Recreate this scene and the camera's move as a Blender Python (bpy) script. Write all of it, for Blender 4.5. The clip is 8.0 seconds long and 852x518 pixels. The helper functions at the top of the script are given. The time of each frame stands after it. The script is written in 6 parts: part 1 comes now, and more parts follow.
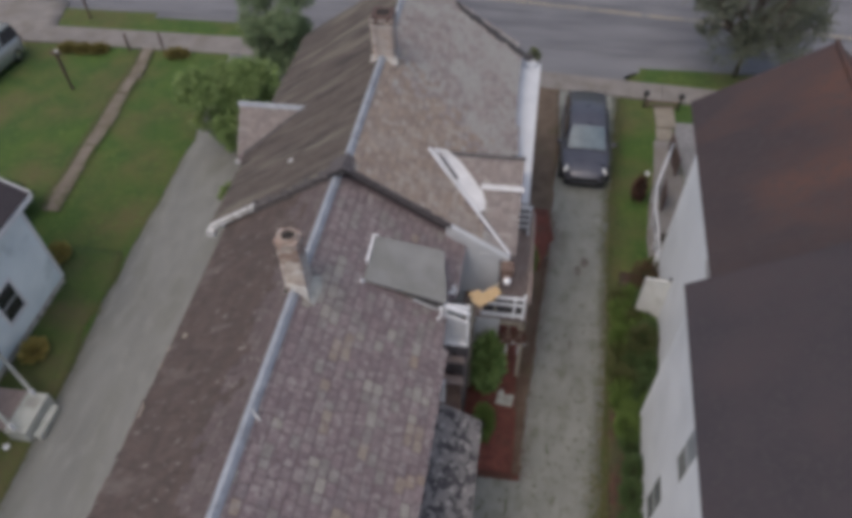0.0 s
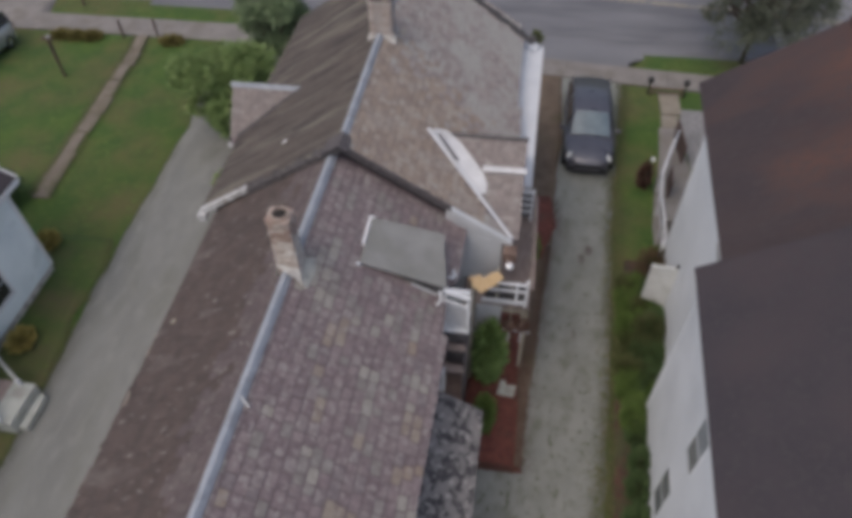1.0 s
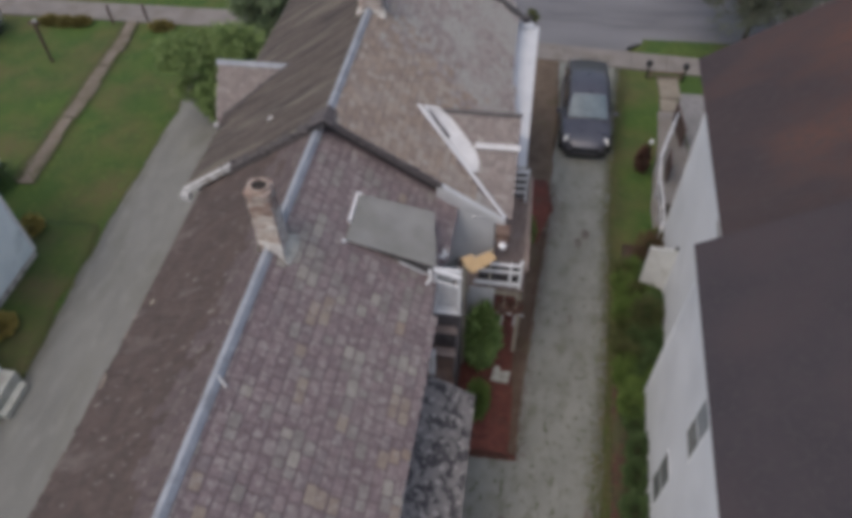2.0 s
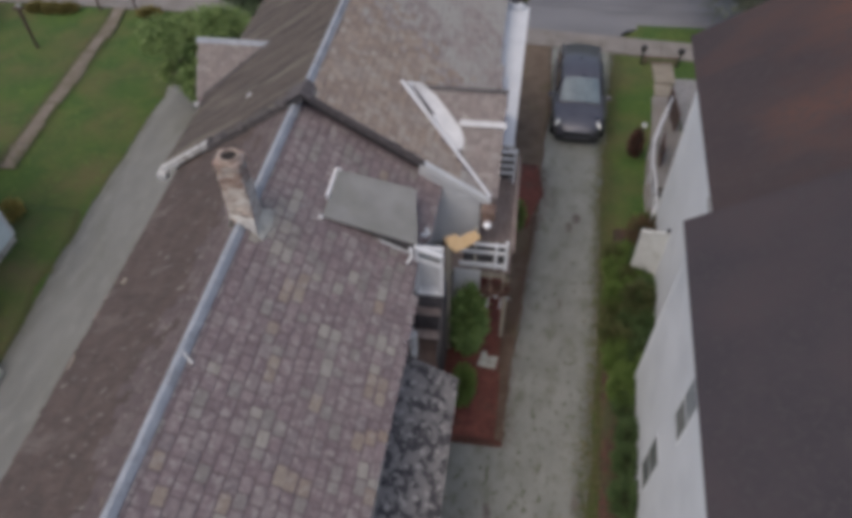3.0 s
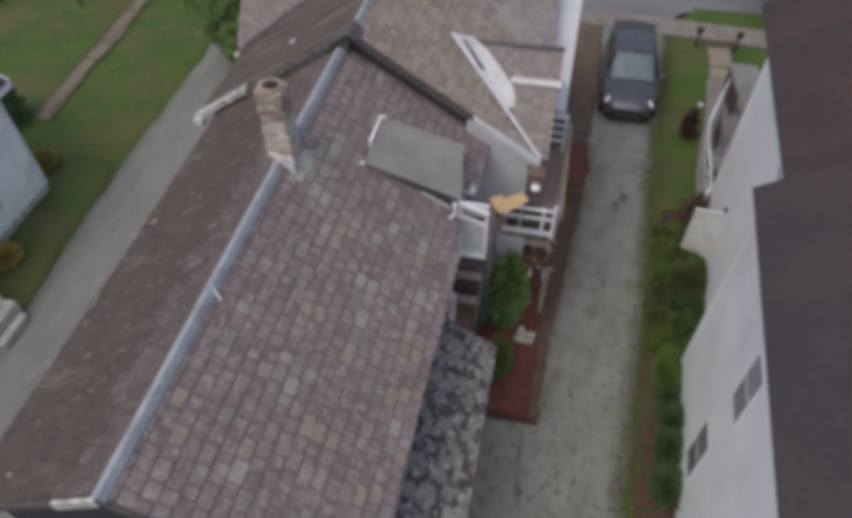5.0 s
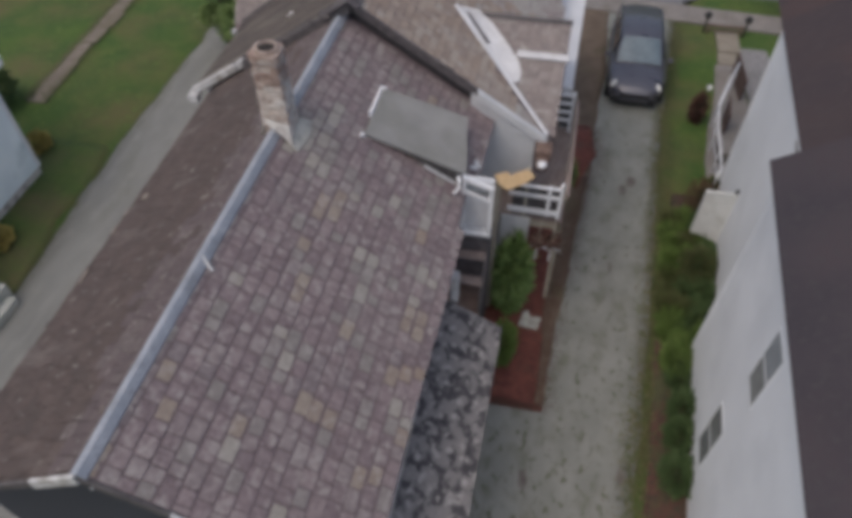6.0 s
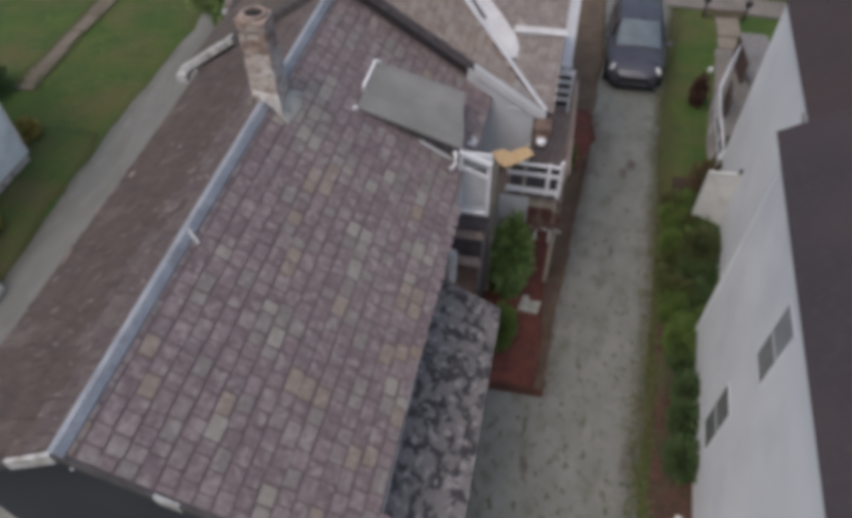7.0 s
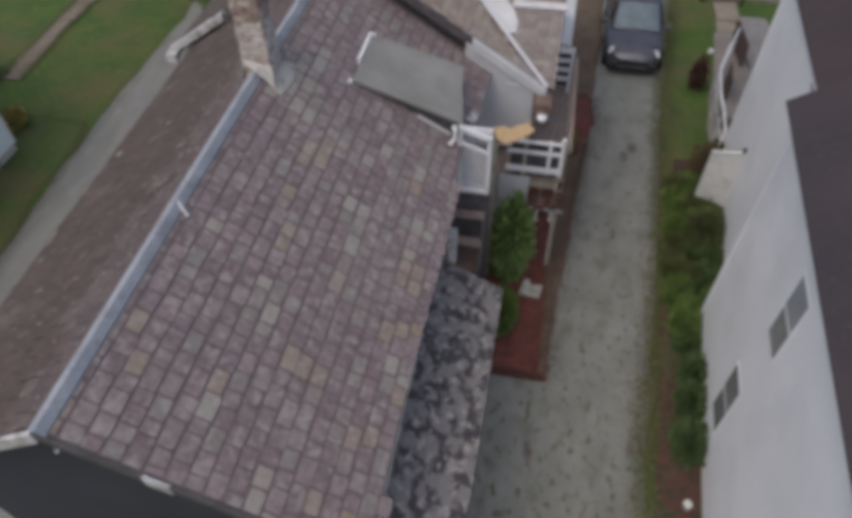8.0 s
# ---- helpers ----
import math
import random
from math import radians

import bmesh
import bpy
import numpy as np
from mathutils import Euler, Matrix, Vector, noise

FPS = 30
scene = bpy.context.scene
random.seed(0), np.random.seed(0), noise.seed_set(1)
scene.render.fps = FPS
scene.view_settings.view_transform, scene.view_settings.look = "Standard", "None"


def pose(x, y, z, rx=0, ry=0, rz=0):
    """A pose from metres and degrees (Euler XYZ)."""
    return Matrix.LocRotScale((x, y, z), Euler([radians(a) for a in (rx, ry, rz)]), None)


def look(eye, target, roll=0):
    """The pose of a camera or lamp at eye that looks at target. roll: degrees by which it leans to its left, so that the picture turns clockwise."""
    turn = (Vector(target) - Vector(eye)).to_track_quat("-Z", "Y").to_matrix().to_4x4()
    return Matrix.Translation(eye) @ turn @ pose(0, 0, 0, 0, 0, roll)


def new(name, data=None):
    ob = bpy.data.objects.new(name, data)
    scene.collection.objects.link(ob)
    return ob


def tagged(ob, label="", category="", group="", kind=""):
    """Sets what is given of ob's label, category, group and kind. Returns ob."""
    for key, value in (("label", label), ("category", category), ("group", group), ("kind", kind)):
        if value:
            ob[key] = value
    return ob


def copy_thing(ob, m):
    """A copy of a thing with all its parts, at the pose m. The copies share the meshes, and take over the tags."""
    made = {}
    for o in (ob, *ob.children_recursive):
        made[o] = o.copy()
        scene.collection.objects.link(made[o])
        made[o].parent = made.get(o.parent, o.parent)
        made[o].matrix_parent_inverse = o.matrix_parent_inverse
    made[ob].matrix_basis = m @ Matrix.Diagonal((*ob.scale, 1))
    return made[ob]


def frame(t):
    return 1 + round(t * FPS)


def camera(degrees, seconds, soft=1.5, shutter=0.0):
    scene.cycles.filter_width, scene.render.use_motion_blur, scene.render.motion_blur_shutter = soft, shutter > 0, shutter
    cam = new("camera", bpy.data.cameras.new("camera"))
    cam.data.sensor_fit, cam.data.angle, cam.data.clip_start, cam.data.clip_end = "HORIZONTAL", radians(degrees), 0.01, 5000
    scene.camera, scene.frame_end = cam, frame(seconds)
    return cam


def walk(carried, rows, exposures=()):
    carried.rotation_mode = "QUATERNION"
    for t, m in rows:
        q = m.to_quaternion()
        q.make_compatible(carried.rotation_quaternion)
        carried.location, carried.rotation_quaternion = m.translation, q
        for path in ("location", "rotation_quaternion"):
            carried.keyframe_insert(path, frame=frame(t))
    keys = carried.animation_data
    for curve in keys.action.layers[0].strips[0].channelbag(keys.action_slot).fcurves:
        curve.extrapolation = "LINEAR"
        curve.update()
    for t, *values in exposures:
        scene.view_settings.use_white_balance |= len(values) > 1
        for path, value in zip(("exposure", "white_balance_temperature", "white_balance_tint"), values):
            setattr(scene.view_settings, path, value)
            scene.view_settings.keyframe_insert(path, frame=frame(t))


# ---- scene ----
cam = camera(65.2, 8.0, soft=5.3)
PATH = [
    (0, (4.136, -7.998, 17.105), (3.918, -6.688, 15.609), -1.6),
    (0.5, (4.132, -7.91, 16.8), (3.913, -6.604, 15.301), -1.6),
    (1, (4.128, -7.828, 16.422), (3.91, -6.524, 14.922), -1.6),
    (1.5, (4.154, -7.781, 16.076), (3.937, -6.48, 14.573), -1.7),
    (3, (4.712, -7.714, 15.121), (4.495, -6.419, 13.612), -1.8),
    (3.5, (4.667, -7.771, 14.867), (4.454, -6.478, 13.357), -1.9),
    (4, (4.512, -7.837, 14.602), (4.263, -6.549, 13.092), -1.4),
    (4.5, (4.427, -7.861, 14.328), (4.144, -6.582, 12.816), -1.2),
    (6, (4.354, -7.854, 13.357), (4.06, -6.58, 11.844), -1.1),
    (6.5, (4.37, -7.857, 13.069), (4.079, -6.582, 11.556), -1.2),
    (7, (4.383, -7.88, 12.822), (4.095, -6.606, 11.307), -1.3),
    (7.5, (4.358, -7.891, 12.575), (4.075, -6.617, 11.06), -1.4),
    (8, (4.315, -7.924, 12.299), (4.04, -6.648, 10.784), -1.5),
]
walk(cam, [(t, look(eye, target, roll)) for t, eye, target, roll in PATH], exposures=[(0.0, 0.1, 6500, 9), (4.5, 0.1, 6500, 9), (8.0, 0.05, 6500, 9)])

# ---- world, sun and sky: a dim overcast day ----
world = bpy.data.worlds.new("sky")
scene.world = world
world.use_nodes = True
wn = world.node_tree
sky = wn.nodes.new("ShaderNodeTexSky")
sky.sky_type, sky.sun_disc = "NISHITA", False
sky.sun_elevation, sky.sun_rotation = radians(62), radians(222)
sky.air_density, sky.dust_density, sky.ozone_density = 1.0, 5.0, 1.0
wn.nodes["Background"].inputs["Strength"].default_value = 0.126
wn.links.new(sky.outputs[0], wn.nodes["Background"].inputs["Color"])
sun_data = bpy.data.lights.new("sun", "SUN")
sun_data.energy, sun_data.angle, sun_data.color = 0.62, radians(80), (1.0, 0.95, 0.9)
sun = new("sun", sun_data)
sun.matrix_world = look((0, 0, 40), (8.5, 9.5, 16))


# ---- small tools ----
class Shape:
    """Collects corners and faces of one mesh."""

    def __init__(self):
        self.v, self.f = [], []

    def add(self, verts, faces, m=None):
        n = len(self.v)
        self.v += [tuple(m @ Vector(p)) if m else tuple(p) for p in verts]
        self.f += [tuple(i + n for i in q) for q in faces]
        return self

    def box(self, lo, hi, m=None):
        (a, b, c), (d, e, f) = lo, hi
        vs = [(a, b, c), (d, b, c), (d, e, c), (a, e, c), (a, b, f), (d, b, f), (d, e, f), (a, e, f)]
        return self.add(vs, [(3, 2, 1, 0), (4, 5, 6, 7), (0, 1, 5, 4), (1, 2, 6, 5), (2, 3, 7, 6), (3, 0, 4, 7)], m)

    def slab(self, poly, thick, up=None):
        """A flat plate: the polygon is its upper face, thick metres downwards along its normal."""
        p = [Vector(q) for q in poly]
        nrm = Vector((0, 0, 0))
        for i in range(len(p)):
            nrm += p[i].cross(p[(i + 1) % len(p)])
        nrm.normalize()
        if nrm.z < 0 or (abs(nrm.z) < 1e-6 and up is not None and nrm.dot(Vector(up)) < 0):
            p.reverse()
            nrm = -nrm
        k = len(p)
        vs = [tuple(q) for q in p] + [tuple(q - nrm * thick) for q in p]
        fs = [tuple(range(k)), tuple(range(2 * k - 1, k - 1, -1))]
        fs += [((i + 1) % k, i, i + k, (i + 1) % k + k) for i in range(k)]
        return self.add(vs, fs)

    def tube(self, pts, radii, sides=8, cap=True):
        pts = [Vector(p) for p in pts]
        if not isinstance(radii, (list, tuple)):
            radii = [radii] * len(pts)
        rings, n0 = [], len(self.v)
        for i, p in enumerate(pts):
            d = (pts[min(i + 1, len(pts) - 1)] - pts[max(i - 1, 0)]).normalized()
            q = d.to_track_quat("Z", "Y")
            for k in range(sides):
                a = 2 * math.pi * k / sides
                self.v.append(tuple(p + q @ Vector((radii[i] * math.cos(a), radii[i] * math.sin(a), 0))))
        for i in range(len(pts) - 1):
            for k in range(sides):
                a, b = n0 + i * sides + k, n0 + i * sides + (k + 1) % sides
                self.f.append((a, b, b + sides, a + sides))
        if cap:
            self.f.append(tuple(n0 + k for k in reversed(range(sides))))
            self.f.append(tuple(n0 + (len(pts) - 1) * sides + k for k in range(sides)))
        return self

    def lathe(self, profile, sides=14, at=(0, 0, 0)):
        n0 = len(self.v)
        for r, z in profile:
            for k in range(sides):
                a = 2 * math.pi * k / sides
                self.v.append((at[0] + r * math.cos(a), at[1] + r * math.sin(a), at[2] + z))
        for i in range(len(profile) - 1):
            for k in range(sides):
                a, b = n0 + i * sides + k, n0 + i * sides + (k + 1) % sides
                self.f.append((a, b, b + sides, a + sides))
        self.f.append(tuple(n0 + k for k in reversed(range(sides))))
        self.f.append(tuple(n0 + (len(profile) - 1) * sides + k for k in range(sides)))
        return self

    def mesh(self, name, mat, smooth=False):
        me = bpy.data.meshes.new(name)
        me.from_pydata(self.v, [], self.f)
        me.materials.append(mat)
        if smooth:
            me.polygons.foreach_set("use_smooth", [True] * len(me.polygons))
        me.update()
        return me


def part(name, shape, mat, parent=None, label="", bevel=0.0, smooth=False):
    """One mesh object under a thing or under a part."""
    ob = new(name, shape.mesh(name, mat, smooth))
    if parent is not None:
        ob.parent = parent
    if bevel:
        mod = ob.modifiers.new("edge", "BEVEL")
        mod.width, mod.segments, mod.limit_method = bevel, 2, "ANGLE"
    if label:
        tagged(ob, label)
    return ob


def thing(name, at, label, category, group="", kind=""):
    ob = new(name)
    ob.location = at
    ob.empty_display_size = 0.2
    bpy.context.view_layer.update()
    return tagged(ob, label, category, group, kind)


def setting(name, shape, mat, label, category, bevel=0.0, smooth=False):
    return tagged(part(name, shape, mat, None, "", bevel, smooth), label, category, "", "structure")


def wall(axis, at, thick, lo, hi, openings, top=None):
    """A wall with openings that go through it. axis 'x': it stands at x = at and runs along y; thick is signed, away from the outside face.
    lo, hi: (along, z) corners; openings: (a0, a1, z0, z1)."""
    s = Shape()
    cuts = sorted({lo[0], hi[0], *[o[0] for o in openings], *[o[1] for o in openings]})
    lev = sorted({lo[1], hi[1], *[o[2] for o in openings], *[o[3] for o in openings]})
    nc, nl = len(cuts), len(lev)
    t0, t1 = sorted((at, at + thick))
    for t in (t0, t1):
        for z in lev:
            for a in cuts:
                s.v.append((t, a, z) if axis == "x" else (a, t, z))

    def solid(i, k):
        if not (0 <= i < nc - 1 and 0 <= k < nl - 1):
            return False
        a, z = (cuts[i] + cuts[i + 1]) / 2, (lev[k] + lev[k + 1]) / 2
        return not any(o[0] <= a <= o[1] and o[2] <= z <= o[3] for o in openings)

    flip = axis == "x"
    for i in range(nc - 1):
        for k in range(nl - 1):
            if not solid(i, k):
                continue
            a, b, c, d = k * nc + i, k * nc + i + 1, (k + 1) * nc + i + 1, (k + 1) * nc + i
            h = nc * nl
            faces = [(a, b, c, d), (d + h, c + h, b + h, a + h)]
            for ni, nk, p, q in ((i, k - 1, a, b), (i + 1, k, b, c), (i, k + 1, c, d), (i - 1, k, d, a)):
                if not solid(ni, nk):
                    faces.append((q, p, p + h, q + h))
            s.f += [tuple(reversed(f)) for f in faces] if flip else faces
    return s


# ---- materials ----
def surf(name, c1, c2, scale=3.0, rough=0.8, bump=0.2, bump_scale=40.0, metal=0.0, stain=None, stain_scale=1.0, stain_at=(0.5, 0.65),
         rand="", palette=None, stretch=(1, 1, 1), spec=0.5, lines=None, speck=1.0, fleck=None, lean=None, blend=0.45):
    m = bpy.data.materials.new(name)
    m.use_nodes = True
    nt = m.node_tree
    nd, lk = nt.nodes, nt.links
    b = nd["Principled BSDF"]
    geo = nd.new("ShaderNodeNewGeometry")
    mp = nd.new("ShaderNodeMapping")
    mp.inputs["Scale"].default_value = stretch
    lk.new(geo.outputs["Position"], mp.inputs["Vector"])

    def noise_node(sc, detail=4.0):
        n = nd.new("ShaderNodeTexNoise")
        n.inputs["Scale"].default_value, n.inputs["Detail"].default_value = sc, detail
        lk.new(mp.outputs[0], n.inputs["Vector"])
        return n

    def ramp(src, stops):
        r = nd.new("ShaderNodeValToRGB")
        while len(r.color_ramp.elements) < len(stops):
            r.color_ramp.elements.new(0.5)
        for e, (pos, col) in zip(r.color_ramp.elements, stops):
            e.position, e.color = pos, (*col, 1)
        lk.new(src, r.inputs[0])
        return r

    def mix(fac, a, c, mode="MIX"):
        x = nd.new("ShaderNodeMix")
        x.data_type, x.blend_type = "RGBA", mode
        for sock, val in ((x.inputs[0], fac), (x.inputs[6], a), (x.inputs[7], c)):
            if hasattr(val, "is_output"):
                lk.new(val, sock)
            elif isinstance(val, (int, float)):
                sock.default_value = val
            else:
                sock.default_value = (*val, 1)
        return x.outputs[2]

    n1 = noise_node(scale)
    col = ramp(n1.outputs[0], [(0.32, c1), (0.68, c2)]).outputs[0]
    if rand:
        if rand == "object":
            src = nd.new("ShaderNodeObjectInfo").outputs["Random"]
        else:
            src = geo.outputs["Random Per Island"]
        pr = ramp(src, palette)
        pr.color_ramp.interpolation = "CONSTANT"
        col = mix(blend, pr.outputs[0], col)
    if stain:
        n2 = noise_node(stain_scale, 6.0)
        spot = n2.outputs[0]
        if lean:
            dot = nd.new("ShaderNodeVectorMath")
            dot.operation = "DOT_PRODUCT"
            dot.inputs[1].default_value = lean[:3]
            lk.new(geo.outputs["Position"], dot.inputs[0])
            off = nd.new("ShaderNodeMath")
            off.inputs[1].default_value = lean[3]
            lk.new(dot.outputs["Value"], off.inputs[0])
            add = nd.new("ShaderNodeMath")
            lk.new(off.outputs[0], add.inputs[0])
            lk.new(spot, add.inputs[1])
            spot = add.outputs[0]
        fac = ramp(spot, [(stain_at[0], (0, 0, 0)), (stain_at[1], (1, 1, 1))])
        col = mix(fac.outputs[0], col, stain)
    if fleck:
        n4 = noise_node(fleck[1], 3.0)
        fac = ramp(n4.outputs[0], [(fleck[2], (0, 0, 0)), (fleck[3], (1, 1, 1))])
        col = mix(fac.outputs[0], col, fleck[0])
    n3 = noise_node(bump_scale, 5.0)
    fine = ramp(n3.outputs[0], [(0.25, (1 - 0.22 * speck,) * 3), (0.75, (1 + 0.15 * speck,) * 3)])
    col = mix(1.0, col, fine.outputs[0], "MULTIPLY")
    lk.new(col, b.inputs["Base Color"])
    rr = nd.new("ShaderNodeMapRange")
    rr.inputs["To Min"].default_value, rr.inputs["To Max"].default_value = max(0.02, rough - 0.08), min(1.0, rough + 0.08)
    lk.new(n1.outputs[0], rr.inputs["Value"])
    lk.new(rr.outputs[0], b.inputs["Roughness"])
    b.inputs["Metallic"].default_value = metal
    b.inputs["Specular IOR Level"].default_value = spec
    height = n3.outputs[0]
    if lines:
        sep = nd.new("ShaderNodeSeparateXYZ")
        lk.new(geo.outputs["Position"], sep.inputs[0])
        md = nd.new("ShaderNodeMath")
        md.operation = "FLOORED_MODULO"
        md.inputs[1].default_value = lines
        lk.new(sep.outputs["Z"], md.inputs[0])
        dv = nd.new("ShaderNodeMath")
        dv.operation = "DIVIDE"
        dv.inputs[1].default_value = -lines
        lk.new(md.outputs[0], dv.inputs[0])
        ad = nd.new("ShaderNodeMath")
        lk.new(dv.outputs[0], ad.inputs[0])
        sc = nd.new("ShaderNodeMath")
        sc.operation = "MULTIPLY"
        sc.inputs[1].default_value = 0.02
        lk.new(n3.outputs[0], sc.inputs[0])
        lk.new(sc.outputs[0], ad.inputs[1])
        height = ad.outputs[0]
    bp = nd.new("ShaderNodeBump")
    bp.inputs["Strength"].default_value, bp.inputs["Distance"].default_value = bump, 0.02
    lk.new(height, bp.inputs["Height"])
    lk.new(bp.outputs[0], b.inputs["Normal"])
    return m


PURPLE = [(0.0, (0.232, 0.174, 0.184)), (0.13, (0.188, 0.141, 0.151)), (0.28, (0.262, 0.2, 0.207)), (0.42, (0.21, 0.16, 0.168)), (0.56, (0.296, 0.236, 0.238)),
          (0.68, (0.242, 0.194, 0.197)), (0.79, (0.272, 0.232, 0.228)), (0.89, (0.318, 0.278, 0.27)), (0.95, (0.202, 0.172, 0.178))]
TANNED = [(0.0, (0.31, 0.248, 0.212)), (0.3, (0.285, 0.228, 0.2)), (0.6, (0.34, 0.285, 0.245)), (0.82, (0.325, 0.245, 0.2))]
CHALKY = [(0.0, (0.35, 0.315, 0.275)), (0.4, (0.38, 0.35, 0.31)), (0.7, (0.335, 0.312, 0.28))]
GREEN = [(0.0, (0.24, 0.218, 0.204)), (0.4, (0.262, 0.238, 0.225)), (0.7, (0.25, 0.22, 0.214))]
TAN = [(0.0, (0.33, 0.256, 0.21)), (0.18, (0.375, 0.295, 0.24)), (0.36, (0.285, 0.222, 0.19)), (0.54, (0.4, 0.33, 0.275)), (0.7, (0.31, 0.248, 0.218)), (0.84, (0.425, 0.37, 0.322))]
PINK = [(0.0, (0.335, 0.28, 0.265)), (0.2, (0.385, 0.328, 0.305)), (0.38, (0.29, 0.243, 0.235)), (0.55, (0.4, 0.353, 0.33)), (0.72, (0.315, 0.262, 0.245)), (0.88, (0.42, 0.39, 0.365))]
MOSS = [(0.0, (0.072, 0.054, 0.048)), (0.3, (0.085, 0.062, 0.054)), (0.55, (0.064, 0.05, 0.044)), (0.8, (0.095, 0.071, 0.062))]


def slate_mat(name, palette, src, lo=(0.14, 0.106, 0.112), hi=(0.315, 0.265, 0.262)):
    return surf(name, lo, hi, 11, 0.75, 0.35, 60, rand=src, palette=palette, fleck=((0.36, 0.325, 0.31), 5.5, 0.52, 0.78), blend=0.5)


M_slate = slate_mat("slate", PURPLE, "object")
M_slate_j = slate_mat("slate_run", PURPLE, "island")
M_slate_tanned, M_slate_tanned_j = [slate_mat("slate_tanned", TANNED, q, (0.2, 0.16, 0.13), (0.33, 0.28, 0.23)) for q in ("object", "island")]
M_slate_chalky, M_slate_chalky_j = [slate_mat("slate_chalky", CHALKY, q, (0.22, 0.195, 0.18), (0.36, 0.335, 0.305)) for q in ("object", "island")]
M_slate_green, M_slate_green_j = [slate_mat("slate_greenish", GREEN, q, (0.185, 0.16, 0.152), (0.29, 0.262, 0.248)) for q in ("object", "island")]
M_slate_tan = surf("slate_tan", (0.22, 0.172, 0.145), (0.41, 0.345, 0.29), 7, 0.8, 0.35, 60, rand="island", palette=TAN, stain=(0.37, 0.325, 0.29), stain_scale=0.9, stain_at=(0.54, 0.72),
                   fleck=((0.42, 0.39, 0.36), 6.0, 0.6, 0.78), blend=0.3)
M_slate_pink = surf("slate_pinkish_grey", (0.21, 0.18, 0.175), (0.38, 0.345, 0.33), 7, 0.8, 0.35, 60, rand="island", palette=PINK, stain=(0.4, 0.378, 0.355), stain_scale=0.9, stain_at=(0.48, 0.62),
                    fleck=((0.42, 0.39, 0.36), 5.0, 0.56, 0.76), blend=0.3)
M_slate_dormer = surf("slate_dormer", (0.17, 0.142, 0.14), (0.29, 0.255, 0.248), 8, 0.8, 0.35, 60, rand="island", palette=[(p, tuple(0.67 * c for c in col)) for p, col in PINK], fleck=((0.36, 0.335, 0.31), 5.0, 0.58, 0.76))
M_slate_moss = surf("slate_mossy", (0.073, 0.055, 0.053), (0.126, 0.096, 0.091), 4, 0.9, 0.4, 50, rand="island", palette=MOSS, stain=(0.18, 0.152, 0.142), stain_scale=1.0,
                    stain_at=(0.58, 0.78), stretch=(0.5, 1.3, 0.5), fleck=((0.27, 0.245, 0.23), 7.0, 0.64, 0.76))
M_slate_streak = surf("slate_streaked", (0.07, 0.056, 0.05), (0.135, 0.112, 0.1), 2.2, 0.9, 0.4, 50, rand="island", palette=[(0.0, (0.094, 0.077, 0.066)), (0.4, (0.11, 0.09, 0.078)), (0.7, (0.085, 0.07, 0.062))], stain=(0.17, 0.15, 0.126), stain_scale=1.3,
                      stain_at=(0.49, 0.66), stretch=(0.3, 1.7, 0.3), fleck=((0.052, 0.043, 0.042), 2.4, 0.5, 0.68))
M_slate_ridge = surf("slate_lichened", (0.08, 0.061, 0.064), (0.15, 0.12, 0.12), 7, 0.85, 0.4, 50, rand="island", palette=[(0.0, (0.108, 0.083, 0.086)), (0.3, (0.128, 0.099, 0.101)), (0.55, (0.094, 0.073, 0.075)), (0.8, (0.142, 0.118, 0.115))],
                     fleck=((0.28, 0.255, 0.24), 9.0, 0.62, 0.76))
M_felt = surf("roof_felt", (0.15, 0.117, 0.125), (0.195, 0.154, 0.16), 4, 0.9, 0.3)
M_felt_moss = surf("mossy_roof_felt", (0.09, 0.072, 0.068), (0.12, 0.096, 0.09), 4, 0.9, 0.3)
M_tin = surf("weathered_tin", (0.5, 0.5, 0.52), (0.64, 0.64, 0.66), 2.5, 0.55, 0.1, 20, stain=(0.44, 0.42, 0.41), stain_scale=2.2, stain_at=(0.55, 0.75), speck=0.4)
M_signal = surf("faded_signal_brown", (0.08, 0.05, 0.045), (0.13, 0.085, 0.075), 6, 0.85, 0.3, 40)
M_ridge = surf("ridge_metal", (0.3, 0.325, 0.37), (0.38, 0.4, 0.445), 2.5, 0.65, 0.08, 30, metal=0.0, stain=(0.27, 0.285, 0.315), stain_scale=3, spec=0.25)
M_white = surf("white_paint", (0.72, 0.73, 0.76), (0.82, 0.82, 0.84), 2, 0.6, 0.08, 50, stain=(0.55, 0.54, 0.53), stain_scale=1.3, stain_at=(0.58, 0.78))
M_porch = surf("dull_white_metal", (0.6, 0.61, 0.64), (0.69, 0.695, 0.72), 2, 0.55, 0.08, 50, stain=(0.5, 0.495, 0.49), stain_scale=1.0, stain_at=(0.54, 0.76), speck=0.5)
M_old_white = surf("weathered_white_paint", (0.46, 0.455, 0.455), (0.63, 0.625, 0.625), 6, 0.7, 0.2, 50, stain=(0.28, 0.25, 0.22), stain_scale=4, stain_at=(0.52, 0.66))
M_siding_r = surf("white_siding", (0.7, 0.72, 0.75), (0.755, 0.775, 0.805), 0.8, 0.55, 0.25, 30, stain=(0.65, 0.67, 0.7), stain_scale=0.5, lines=0.11, speck=0.15)
